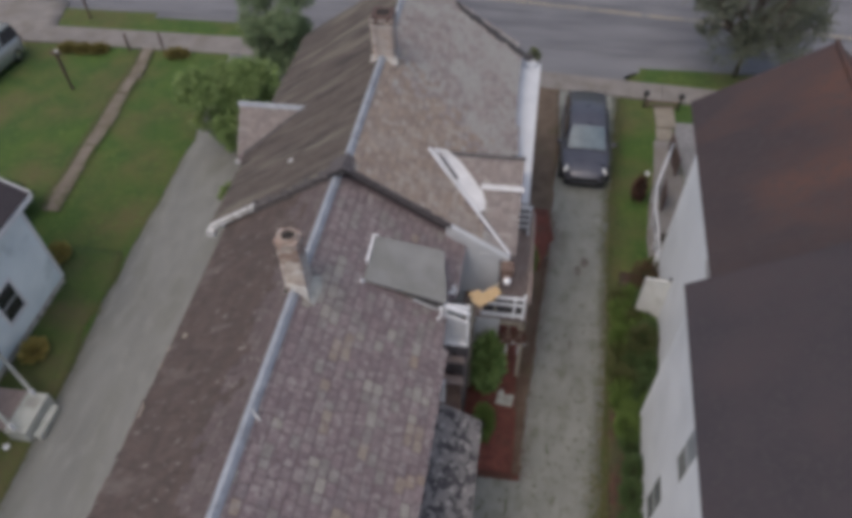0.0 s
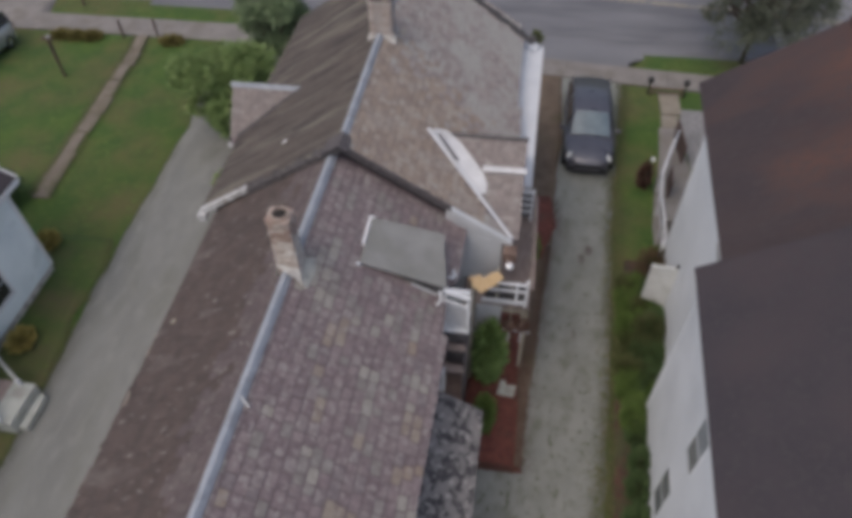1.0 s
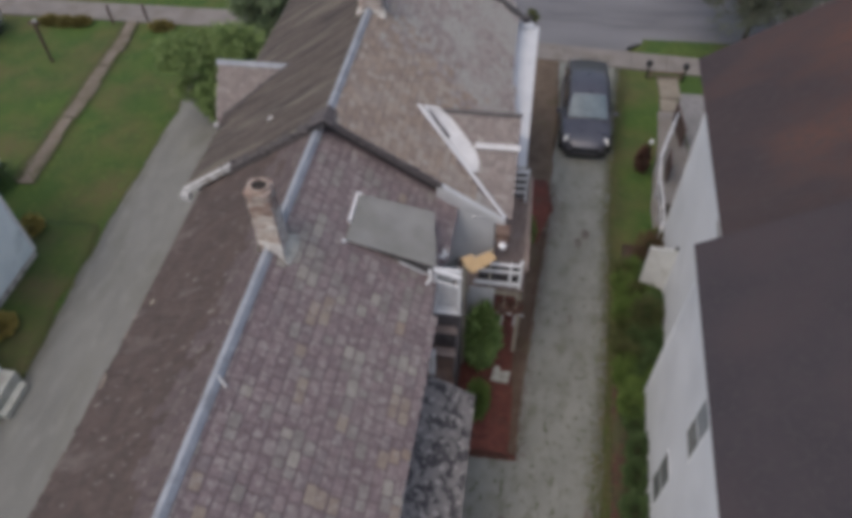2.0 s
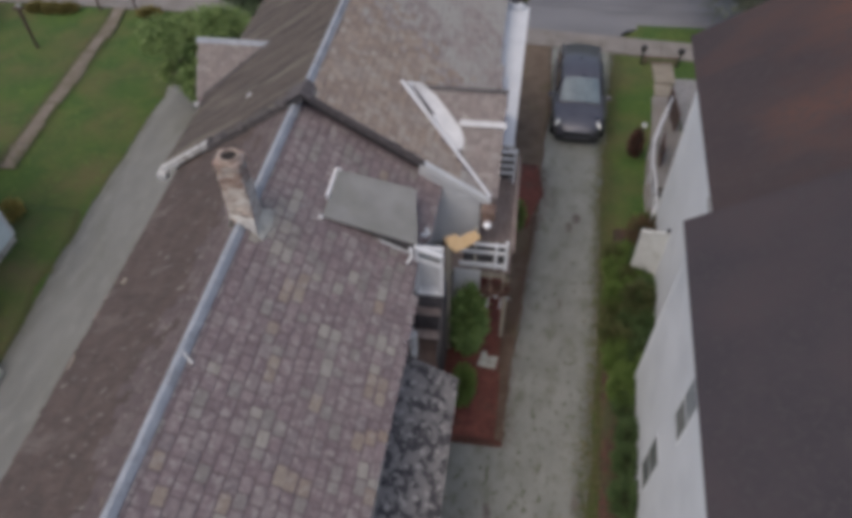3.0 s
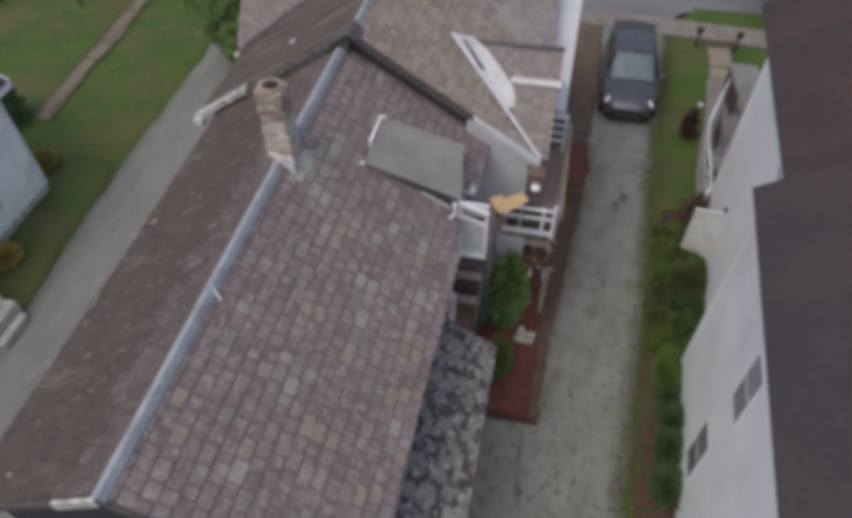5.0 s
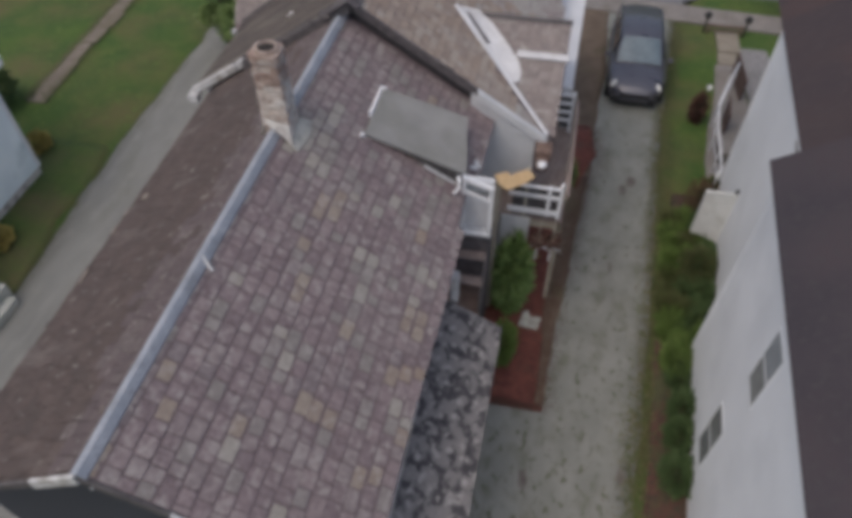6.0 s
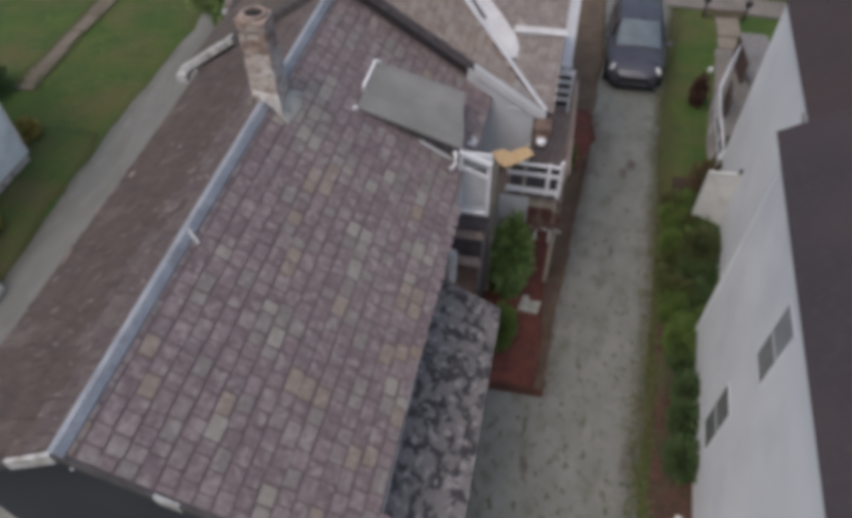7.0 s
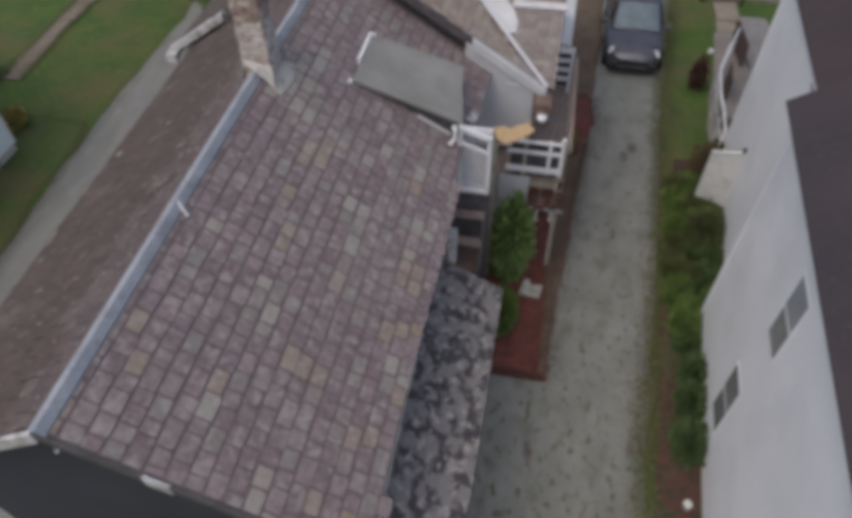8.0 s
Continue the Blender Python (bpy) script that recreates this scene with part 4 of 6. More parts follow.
part("strip_end", Shape().box((1.21, 2.22, 6.01), (1.34, 2.26, 6.09)), M_white, house)
part("corner_clip", Shape().lathe([(0.03, 0), (0.05, 0.02), (0.04, 0.06), (0.01, 0.08)], 8, (1.23, 0.93, 5.96)), M_white, house, smooth=True)
s = Shape().tube([(2.93, 1.0, 5.26), (2.96, 0.97, 5.2), (2.96, 0.94, 5.02), (2.88, 0.86, 4.94)], 0.036)
part("gutter_elbow", s, M_white, house, "white downpipe elbow", smooth=True)

s = Shape()
for x, y, a, w, d in ((3.1, 1.78, 12, 0.09, 0.05), (3.16, 1.9, -25, 0.07, 0.06), (3.12, 1.98, 40, 0.05, 0.04)):
    m = pose(x, y, rz(x, y) + 0.05, 0, 33, a)
    s.slab([tuple(m @ Vector(q)) for q in ((-w, -d, 0), (w, -d * 0.7, 0), (w * 0.8, d, 0), (-w * 0.7, d * 0.8, 0))], 0.02)
tagged(part("torn_flashing", s, M_frame, house, "torn pale flashing on the eave slates"), kind="stuff")

# entry bay with its white framed window
part("bay_wall", wall("y", 1.14, 0.1, (3.0, 3.68), (3.58, 5.1), [(3.08, 3.5, 3.82, 5.02)]), M_frame, house, "white window bay wall")
part("bay_side", wall("x", 3.56, -0.1, (1.24, 0.0), (3.3, 2.85), []), M_dark_wood, house)
# the panes' reflections are painted: flat pale colour below, greyer above
for z0, z1, mt in ((3.86, 4.66, M_tin), (4.78, 5.04, M_blind)):
    part("bay_pane", Shape().slab([(3.06, 1.17, z0), (3.51, 1.17, z0), (3.51, 1.19, z1 - 0.1), (3.06, 1.19, z1)], 0.02, (0, -1, 0)), mt, house, "window pane with a pale reflection put into its colour")
part("bay_bar", board((3.04, 1.08, 4.86), (3.54, 1.08, 4.66), 0.05, 0.06), M_white, house)
part("bay_head", board((3.0, 1.07, 5.2), (3.6, 1.07, 4.98), 0.09, 0.08), M_white, house, "sloping white window head", bevel=0.005)
for x, z0, z1 in ((3.0, 3.74, 5.12), (3.53, 3.74, 4.95)):
    part("bay_post", Shape().box((x, 1.07, z0), (x + 0.065, 1.135, z1)), M_white, house, bevel=0.005)
part("bay_sill", Shape().box((3.0, 1.06, 3.7), (3.6, 1.15, 3.76)), M_white, house, bevel=0.005)
part("bay_skirt", Shape().box((2.88, 1.15, 2.1), (3.56, 1.2, 3.7)), M_board, house, "dark boards below the bay window")
for i in (1, 3):
    part("entry_step", Shape().box((2.87, 0.4 + 0.17 * i, 2.55 + 0.2 * i), (3.55, 0.6 + 0.17 * i, 2.61 + 0.2 * i)), M_deck, house, "grey wooden entry step", bevel=0.006)
part("entry_floor", Shape().box((2.87, 0.1, 2.2), (3.56, 1.14, 2.3)), M_brown, house, "dark brown boards in the entry recess")
part("entry_stringer", Shape().slab([(3.58, 0.3, 2.4), (3.58, 1.1, 3.3), (3.58, 1.1, 3.0), (3.58, 0.3, 2.1)], 0.05, (1, 0, 0)), M_dark_wood, house)

# low mottled lean-to roof at the side of the wing
s = Shape().slab([(2.82, -9.5, 3.02), (2.82, -0.02, 3.02), (4.1, -0.3, 2.7), (4.06, -9.5, 2.7)], 0.08)
part("leanto_roof", s, M_mottle, house, "low black roof mottled with pale lichen", bevel=0.01)
part("leanto_wall", wall("x", 3.85, -0.12, (-9.3, -0.2), (-0.3, 2.6), []), M_siding_m, house)
part("leanto_end", wall("y", -0.45, -0.12, (2.85, -0.2), (3.72, 2.6), []), M_siding_m, house)

part("corner_board", Shape().box((3.04, -0.1, 2.98), (3.17, 0.1, 3.72)), M_old_white, house, "flaking white corner trim", bevel=0.01)

# raised side deck with white railings and the white porch roof
part("deck_floor", Shape().box((3.3, 2.68, 2.72), (5.0, 6.0, 2.8)), M_deck, house)
for i in range(11):
    x = 3.62 + i * 0.125
    part("floor_board", Shape().box((x, 2.66, 2.804), (x + 0.115, 5.98, 2.83)), M_deck, house)
part("deck_beam", Shape().box((3.3, 2.7, 2.52), (5.0, 2.78, 2.72)), M_beige, house, bevel=0.006)
for x, y in ((3.66, 2.7), (4.9, 2.7), (4.9, 4.3), (4.9, 5.9)):
    part("deck_post", Shape().box((x, y, -0.1), (x + 0.09, y + 0.09, 2.72)), M_beige, house, bevel=0.005)


def railing(y, rails, posts, x0, label):
    """Horizontal white rails (z, depth) from x0 to the last post."""
    x1 = posts[-1][0] + 0.07
    top, deep = rails[-1]
    base = part("railing", Shape().box((x0, y - 0.03, top - deep), (x1, y + 0.03, top)), M_white, house, label, bevel=0.006)
    for x, lo, hi in posts:
        part("post", Shape().box((x, y - 0.04, lo), (x + 0.07, y + 0.04, hi)), M_white, base, bevel=0.006)
    for z, deep in rails[:-1]:
        part("rail", Shape().box((x0, y - 0.022, z - deep), (x1, y + 0.022, z)), M_white, base, bevel=0.004)


part("skirt_panel", Shape().box((3.66, 2.64, 1.7), (4.3, 2.675, 2.82)), M_frame, house, "pale grey skirt panel under the deck")
railing(2.6, ((3.16, 0.13), (3.58, 0.08), (3.82, 0.05)), ((4.6, 3.02, 3.84), (4.84, 2.98, 3.95)), 3.78, "white wooden deck railing with horizontal rails")
railing(5.85, ((3.2, 0.1), (3.44, 0.1), (3.68, 0.1), (3.92, 0.1)), ((4.86, 2.8, 3.95),), 4.3, "white slatted railing of the side deck")
part("deck_rail", Shape().box((4.96, 2.6, 3.62), (5.04, 5.9, 3.7)), M_deck, house, "weathered deck handrail")
# added dark sheets that paint the shade seen through the rail gaps
part("deck_back", Shape().box((3.86, 2.7, 2.84), (4.9, 2.72, 3.75)), M_tar, house, "dark sheet standing in for shade behind the railing")
part("deck_back", Shape().box((4.3, 5.93, 2.9), (4.86, 5.95, 3.86)), M_black, house, "dark sheet standing in for shade behind the slats")
for y in (3.4, 4.3, 5.2, 5.85):
    part("deck_rail_post", Shape().box((4.965, y, 2.7), (5.035, y + 0.07, 3.62)), M_beige, house)
part("porch_roof", Shape().slab([(4.15, 5.9, 4.14), (3.9, 12.9, 4.14), (4.94, 13.1, 4.0), (4.82, 5.95, 4.0)], 0.12), M_porch, house, "white metal porch roof", bevel=0.02)
part("porch_roof_end", Shape().lathe([(0.3, 0.0), (0.33, 0.05), (0.22, 0.13), (0.05, 0.16)], 14, (4.5, 12.98, 4.0)), M_porch, house, smooth=True)
part("porch_vent", Shape().lathe([(0.14, 0), (0.16, 0.12), (0.08, 0.18)], 10, (4.48, 13.12, 4.15)), M_dark_wood, house, smooth=True)
for y in (6.3, 8.5, 10.7, 12.7):
    part("porch_post", Shape().box((4.74, y, fall(y) - 0.1), (4.84, y + 0.1, 3.8)), M_white, house)
part("canopy_post", Shape().box((3.52, 2.14, -0.05), (3.63, 2.25, 4.2)), M_beige, house, "slim beige wooden post")
part("canopy_post", Shape().box((4.12, 2.66, 2.8), (4.18, 2.72, 4.22)), M_beige, house)
s = Shape().slab([(3.46, 2.28, 4.27), (3.6, 1.99, 4.29), (3.78, 1.86, 4.29), (4.08, 2.13, 4.27), (4.28, 2.4, 4.25), (4.12, 2.6, 4.25), (3.95, 2.48, 4.26), (3.8, 2.33, 4.27), (3.7, 2.42, 4.27)], 0.025)
part("canopy_board", s, M_ply, house, "raw tan plywood sheet over the side door")
# faint lighter bar added on the gable panel; no lamp here
part("wall_lamp", Shape().box((3.62, MY0 - 0.085, 4.52), (3.92, MY0 - 0.055, 4.57)), M_frame, house, "pale trim block on the gable wall")

s = Shape()
g = [(2.6, 3.0), (4.16, 3.0), (4.16, mz(4.16) - 0.1), (2.78, mz(2.78) - 0.1)]
s.add([(x, MY0 - 0.06, z) for x, z in g] + [(x, MY0 + 0.16, z) for x, z in g], [(0, 1, 2, 3), (7, 6, 5, 4), (1, 0, 4, 5), (2, 1, 5, 6), (3, 2, 6, 7), (0, 3, 7, 4)])
part("gable_panel", s, M_frame, house, "bluish white panel closing the gable corner")

# bits on the slates
part("snow_guard", Shape().tube([(0.03, -2.68, rz(0.03, -2.7) + 0.06), (0.2, -2.8, rz(0.2, -2.8) + 0.05)], 0.022), M_white, house, "bent white metal strap on the slates")
part("loose_chip", Shape().slab([(-2.75, -0.3, rz(-2.75, -0.2) + 0.08), (-2.66, -0.31, rz(-2.66, -0.2) + 0.08), (-2.65, -0.2, rz(-2.65, -0.2) + 0.08), (-2.72, -0.22, rz(-2.72, -0.2) + 0.08)], 0.02), M_beige, house, "pale chip on the slates")
part("loose_chip", Shape().slab([(-1.58, 4.75, mz(-1.58) + 0.06), (-1.47, 4.75, mz(-1.47) + 0.06), (-1.46, 4.86, mz(-1.46) + 0.06), (-1.54, 4.87, mz(-1.54) + 0.06)], 0.02), M_old_white, house, "pale chip on the slates")
s = Shape()
rr = random.Random(4)
for i in range(44):
    t = rr.random()
    x = 1.9 + (4.36 - 1.9) * t
    y = MY1 - 0.28 + rr.uniform(-0.12, 0.12) - 0.35 * t
    r = rr.uniform(0.05, 0.13) * (0.5 if 0.35 < t < 0.48 else 1)
    m = pose(x, y, mz(x) + 0.07, rr.uniform(-8, 8), 33 + rr.uniform(-8, 8), 0) @ pose(0, 0, 0, 0, 0, rr.uniform(-25, 10))
    s.slab([tuple(m @ Vector((2.0 * r * math.cos(a) * rr.uniform(0.6, 1.3), r * math.sin(a) * rr.uniform(0.6, 1.3), 0.02))) for a in (0, 1.1, 2.2, 3.3, 4.4, 5.4)], 0.05)
tagged(part("edge_debris", s, M_tar, house, "black rotten debris along the roof edge"), kind="stuff")


# ---- windows ----
def sash_window(parent, axis, at, a0, a1, z0, z1, out, blind=False, glass=None):
    """A double-hung window in a wall's opening; out is +1 or -1, the outside's direction along the axis."""
    def shape_box(lo_a, hi_a, lo_z, hi_z, d0, d1):
        t0, t1 = sorted((at + out * d0, at + out * d1))
        return ((t0, lo_a, lo_z), (t1, hi_a, hi_z)) if axis == "x" else ((lo_a, t0, lo_z), (hi_a, t1, hi_z))
    mid = (z0 + z1) / 2
    w = 0.02 if out < 0 else 0.09
    fr = wall(axis, at + out * 0.01, -out * 0.07, (a0 - w, z0 - w), (a1 + w, z1 + w), [(a0 + 0.02, a1 - 0.02, z0 + 0.02, z1 - 0.02)])
    win = part("window", fr, M_siding_r if axis == "x" and out < 0 else M_white, parent, "white double-hung window")
    part("sill", Shape().box(*shape_box(a0 - 0.03, a1 + 0.03, z0 - 0.05, z0 - w + 0.005, 0.0, 0.012 if out < 0 else 0.04)), M_frame, win, bevel=0.004)
    for lo, hi, dep, mt in ((z0 + 0.02, mid - 0.02, 0.004, glass or M_glass), (mid + 0.02, z1 - 0.02, 0.008, M_blind if blind else glass or M_glass)):
        part("pane", Shape().box(*shape_box(a0 + 0.02, a1 - 0.02, lo, hi, dep - 0.02, dep)), mt, win)
    part("meeting_rail", Shape().box(*shape_box(a0 + 0.02, a1 - 0.02, mid - 0.02, mid + 0.02, -0.04, 0.014)), M_frame, win)
    return win


# ---- the white house on the far side of the gravel drive ----
nb = thing("neighbour_house", (11.5, 0, -0.3), "tall white clapboard house with a dark purple-brown roof", "house")
nb.matrix_world = pose(8.42, 1.8, 0, 0, 0, -2.9) @ pose(-8.42, -1.8, 0)
WX, WF = 8.42, 8.98
ops_n = [(-1.5, -0.85, 0.84, 2.28), (-1.72, -1.1, 3.62, 5.0)]
part("wall", wall("x", WX, 0.22, (-14, -0.6), (1.78, 5.62), ops_n), M_siding_r, nb, "white clapboard wall")
part("wall", wall("y", 1.78, -0.2, (WX + 0.22, -0.6), (15.2, 5.6), []), M_siding_r, nb)
part("wall", wall("x", WF, 0.22, (1.8, -0.6), (7.3, 5.42), []), M_siding_r, nb, "white clapboard wall set back")
part("wall", wall("y", 7.3, -0.2, (WF + 0.22, -0.6), (15.6, 5.4), []), M_siding_r, nb)
for o, bl in zip(ops_n, (False, True)):
    sash_window(nb, "x", WX, o[0], o[1], o[2], o[3], -1, bl)
NS = 0.72


def pitched(x0, z0, x1, y0, y1, mat, label):
    z1 = z0 + NS * (x1 - x0)
    part("roof", Shape().slab([(x0, y0, z0), (x1, y0, z1), (x1, y1, z1), (x0, y1, z0)], 0.14), mat, nb, label, bevel=0.015)
    part("roof", Shape().slab([(2 * x1 - x0, y0, z0), (x1, y0, z1 - 0.004), (x1, y1, z1 - 0.004), (2 * x1 - x0, y1, z0)], 0.14), mat, nb, label, bevel=0.015)
    part("ridge_cap", Shape().tube([(x1, y0, z1 + 0.01), (x1, y1, z1 + 0.01)], 0.07, 8), mat, nb)


pitched(8.18, 5.72, 11.9, -14.3, 1.95, M_roof_n, "dark purple-grey shingle roof")
pitched(8.82, 5.52, 11.9, 1.96, 9.2, M_roof_f, "rusty purple-brown shingle roof")
for x0, x1, y, zb, yy in ((8.18, 15.6, 1.95, 5.7, 0), (8.82, 14.9, 9.2, 5.5, 1)):
    g = [(x0 + 0.28, 5.3), (x1 - 0.2, 5.3), (11.9, zb + NS * (11.9 - x0) - 0.16)]
    s = Shape()
    yo = 1.78 if yy == 0 else 7.3
    s.add([(x, yo, z) for x, z in g] + [(x, yo - 0.18, z) for x, z in g], [(0, 1, 2), (5, 4, 3), (1, 0, 3, 4), (2, 1, 4, 5), (0, 2, 5, 3)])
    part("gable", s, M_siding_r, nb)
part("corner_board", Shape().box((WX - 0.015, 1.66, -0.5), (WX + 0.1, 1.795, 5.55)), M_siding_r, nb)
part("corner_board", Shape().box((WF - 0.015, 7.2, -0.5), (WF + 0.1, 7.315, 5.35)), M_siding_r, nb)
# thin grey triangle; the shade below the eave is in its colour
part("gable_vent", Shape().slab([(8.86, 2.4, 5.36), (8.86, 3.1, 5.38), (9.04, 2.5, 4.7)], 0.03, (-1, 0, 0)), M_panel, nb, "soffit bracket coloured grey for the eave's shade")
# front porch floor and its roof posts beyond the far wall
part("porch_floor", Shape().box((9.4, 7.1, -0.4), (14.8, 8.9, 0.55)), M_concrete, nb)
for x in (9.6, 12.0, 14.4):
    part("porch_post", Shape().box((x, 8.65, 0.55), (x + 0.14, 8.79, 5.4)), M_white, nb, bevel=0.01)

# fence panel between the bed and the set-back wall
fence = thing("fence_panel", (8.85, 5.3, -0.3), "white boarded fence panel standing against the house wall", "fence panel")
fence.matrix_world = Matrix.Identity(4)
FL, FR = (8.55, 5.48), (9.16, 5.2)
for i in range(6):
    t0, t1 = i / 6, (i + 0.97) / 6
    zl = [0.32 + 1.43 * t for t in (t0, t1)]
    zr = [0.32 + 1.7 * t for t in (t0, t1)]
    v = [(*FL, zl[0]), (*FR, zr[0]), (*FR, zr[1]), (*FL, zl[1])]
    s = Shape().add(v + [(x, y + 0.03, z) for x, y, z in v], [(0, 1, 2, 3), (7, 6, 5, 4), (1, 0, 4, 5), (2, 1, 5, 6), (3, 2, 6, 7), (0, 3, 7, 4)])
    part("board", s, M_fence, fence, bevel=0.004)
part("top_rail", board((FL[0] - 0.02, FL[1] - 0.02, 1.79), (FR[0], FR[1] - 0.02, 2.06), 0.06, 0.07), M_fence, fence, bevel=0.006)
part("post", Shape().box((8.52, 5.5, -0.4), (8.6, 5.58, 1.76)), M_fence, fence)
part("finial", Shape().lathe([(0.05, 0), (0.06, 0.06), (0.03, 0.12)], 8, (9.13, 5.24, 2.04)), M_black, fence)

# white handrail and steps that lead up to the porch
ramp = thing("porch_steps", (10, 11, 0), "concrete walk and steps with a curving white handrail", "steps")
ramp.matrix_world = Matrix.Identity(4)
part("walk", strip([(10.1, 15.4), (9.85, 13.0), (9.5, 11.1), (9.2, 9.0), (9.15, 7.4)], [(10.9, 15.4), (10.9, 13.0), (11.0, 11.0), (10.9, 9.0), (10.9, 7.4)], 0.03, wob=0.03, seed=40), M_concrete, ramp)
for y0, y1, xl, xr in ((16.5, 18.4, 10.3, 11.12), (15.45, 16.36, 10.2, 10.85)):
    part("slab", Shape().slab([(xl, y0, fall(y0) + 0.06), (xr, y0, fall(y0) + 0.06), (xr + 0.1, y1, fall(y1) + 0.06), (xl + 0.06, y1, fall(y1) + 0.06)], 0.12), M_slabs, ramp, "worn tan concrete slab of the walk", bevel=0.01)
part("porch_step", Shape().box((9.5, 8.9, -0.2), (10.9, 9.4, 0.36)), M_concrete, ramp, bevel=0.015)
part("porch_step", Shape().box((9.5, 9.4, -0.2), (10.9, 9.8, 0.18)), M_concrete, ramp, bevel=0.015)
rail_pts = [(10.46, 13.8, 0.42), (10.04, 12.6, 0.52), (9.53, 10.97, 0.66), (9.36, 9.6, 0.78), (9.32, 8.4, 0.88), (9.25, 7.45, 0.95), (9.08, 6.98, 0.98)]
part("handrail", Shape().tube(rail_pts, 0.034, 8), M_white, ramp, "curving white handrail", smooth=True)
part("lower_rail", Shape().tube([(x + 0.02, y, z - 0.5) for x, y, z in rail_pts], 0.022, 8), M_frame, ramp, smooth=True)
for x, y, z in rail_pts:
    part("post", Shape().tube([(x, y, fall(y) - 0.05), (x, y, z)], 0.024, 8), M_frame, ramp)
for x0, y0, x1, y1, h in ((10.6, 14.9, 10.62, 12.9, 0.85), (9.98, 11.7, 9.85, 10.6, 0.8)):
    za, zb = fall(y0), fall(y1)
    v = [(x0, y0, za), (x1, y1, zb), (x1, y1, zb + h), (x0, y0, za + h)]
    s = Shape().add(v + [(x + 0.045, y, z) for x, y, z in v], [(3, 2, 1, 0), (4, 5, 6, 7), (0, 1, 5, 4), (1, 2, 6, 5), (2, 3, 7, 6), (3, 0, 4, 7)])
    part("dark_panel", s, M_signal, ramp, "dark brown rail panel", bevel=0.01)
part("stone_edge", strip([(10.95, 12.6), (11.05, 16.9)], [(11.9, 12.6), (12.1, 16.9)], 0.06, wob=0.12, seed=44), M_stones, ramp, "grey speckled stone edging")

# gate lamps at the end of the walk
lamp = thing("gate_lamp", (9.9, 18.2, fall(18.2)), "low black post with a round black lamp head by the walk", "lamp post", "gate lamps")
part("post", Shape().lathe([(0.05, -0.05), (0.04, 0.1), (0.035, 0.56), (0.05, 0.59)], 10), M_black, lamp, smooth=True)
part("head", Shape().lathe([(0.05, 0.57), (0.12, 0.62), (0.15, 0.71), (0.12, 0.8), (0.04, 0.86)], 12), M_black, lamp, smooth=True)
copy_thing(lamp, pose(11.4, 18.08, fall(18.08)))
gate = thing("gate_rail", (10.65, 18.14, fall(18.14)), "low dark rail between two gate lamps", "rail")
part("rail", Shape().box((-0.7, -0.02, 0.3), (0.7, 0.02, 0.38)), M_brown, gate)
part("rail", Shape().box((-0.7, -0.02, 0.12), (0.7, 0.02, 0.18)), M_brown, gate)
for x in (-0.66, 0.62):
    part("stake", Shape().box((x, -0.03, -0.1), (x + 0.05, 0.03, 0.4)), M_brown, gate)

# ---- the pale blue house beside the lawn ----
lh = thing("blue_house", (-13, 0, 0), "pale blue clapboard house with white trim", "house")
lh.matrix_world = Matrix.Identity(4)
LXW = -10.3
ops_l = [(1.95, 2.75, 0.95, 2.05)]
part("wall", wall("x", LXW, -0.2, (-12, 0.25), (4.5, 3.75), ops_l), M_siding_l, lh, "pale blue clapboard wall")
part("wall", wall("y", 4.5, -0.2, (-17, 0.25), (LXW - 0.2, 3.75), []), M_siding_l, lh)
part("foundation", Shape().box((-17, -12, -0.3), (LXW - 0.03, 4.46, 0.25)), M_cement, lh)
sash_window(lh, "x", LXW, 1.95, 2.75, 0.95, 2.05, 1, glass=M_cglass)
part("corner_board", Shape().box((LXW - 0.1, 4.4, 0.25), (LXW + 0.02, 4.52, 3.7)), M_white, lh)
part("roof", Shape().slab([(-10.0, -12.2, 3.7), (-13.7, -12.2, 5.9), (-13.7, 4.85, 5.9), (-10.0, 4.85, 3.7)], 0.1), M_roof_n, lh, "dark shingle roof")
part("roof", Shape().slab([(-17.4, -12.2, 3.7), (-13.7, -12.2, 5.896), (-13.7, 4.85, 5.896), (-17.4, 4.85, 3.7)], 0.1), M_roof_n, lh)
part("fascia", Shape().box((-10.04, -12.1, 3.5), (-9.98, 4.84, 3.66)), M_white, lh)
part("rake_board", board((-10.0, 4.85, 3.72), (-13.7, 4.85, 5.92), 0.2, 0.05), M_white, lh)
steps = thing("side_steps", (-8.7, -0.5, 0), "white painted wooden side steps with railings", "steps")
steps.matrix_world = Matrix.Identity(4)
part("landing", Shape().box((-10.28, -1.15, 0.42), (-8.92, 0.08, 0.5)), M_deck, steps, "worn pinkish grey landing boards", bevel=0.006)
part("top_step", Shape().box((-8.9, -1.2, 0.0), (-8.24, 0.06, 0.52)), M_step, steps, "pale painted bottom platform", bevel=0.02)
part("step", Shape().box((-8.22, -1.1, 0.0), (-7.98, -0.1, 0.24)), M_step, steps, bevel=0.02)
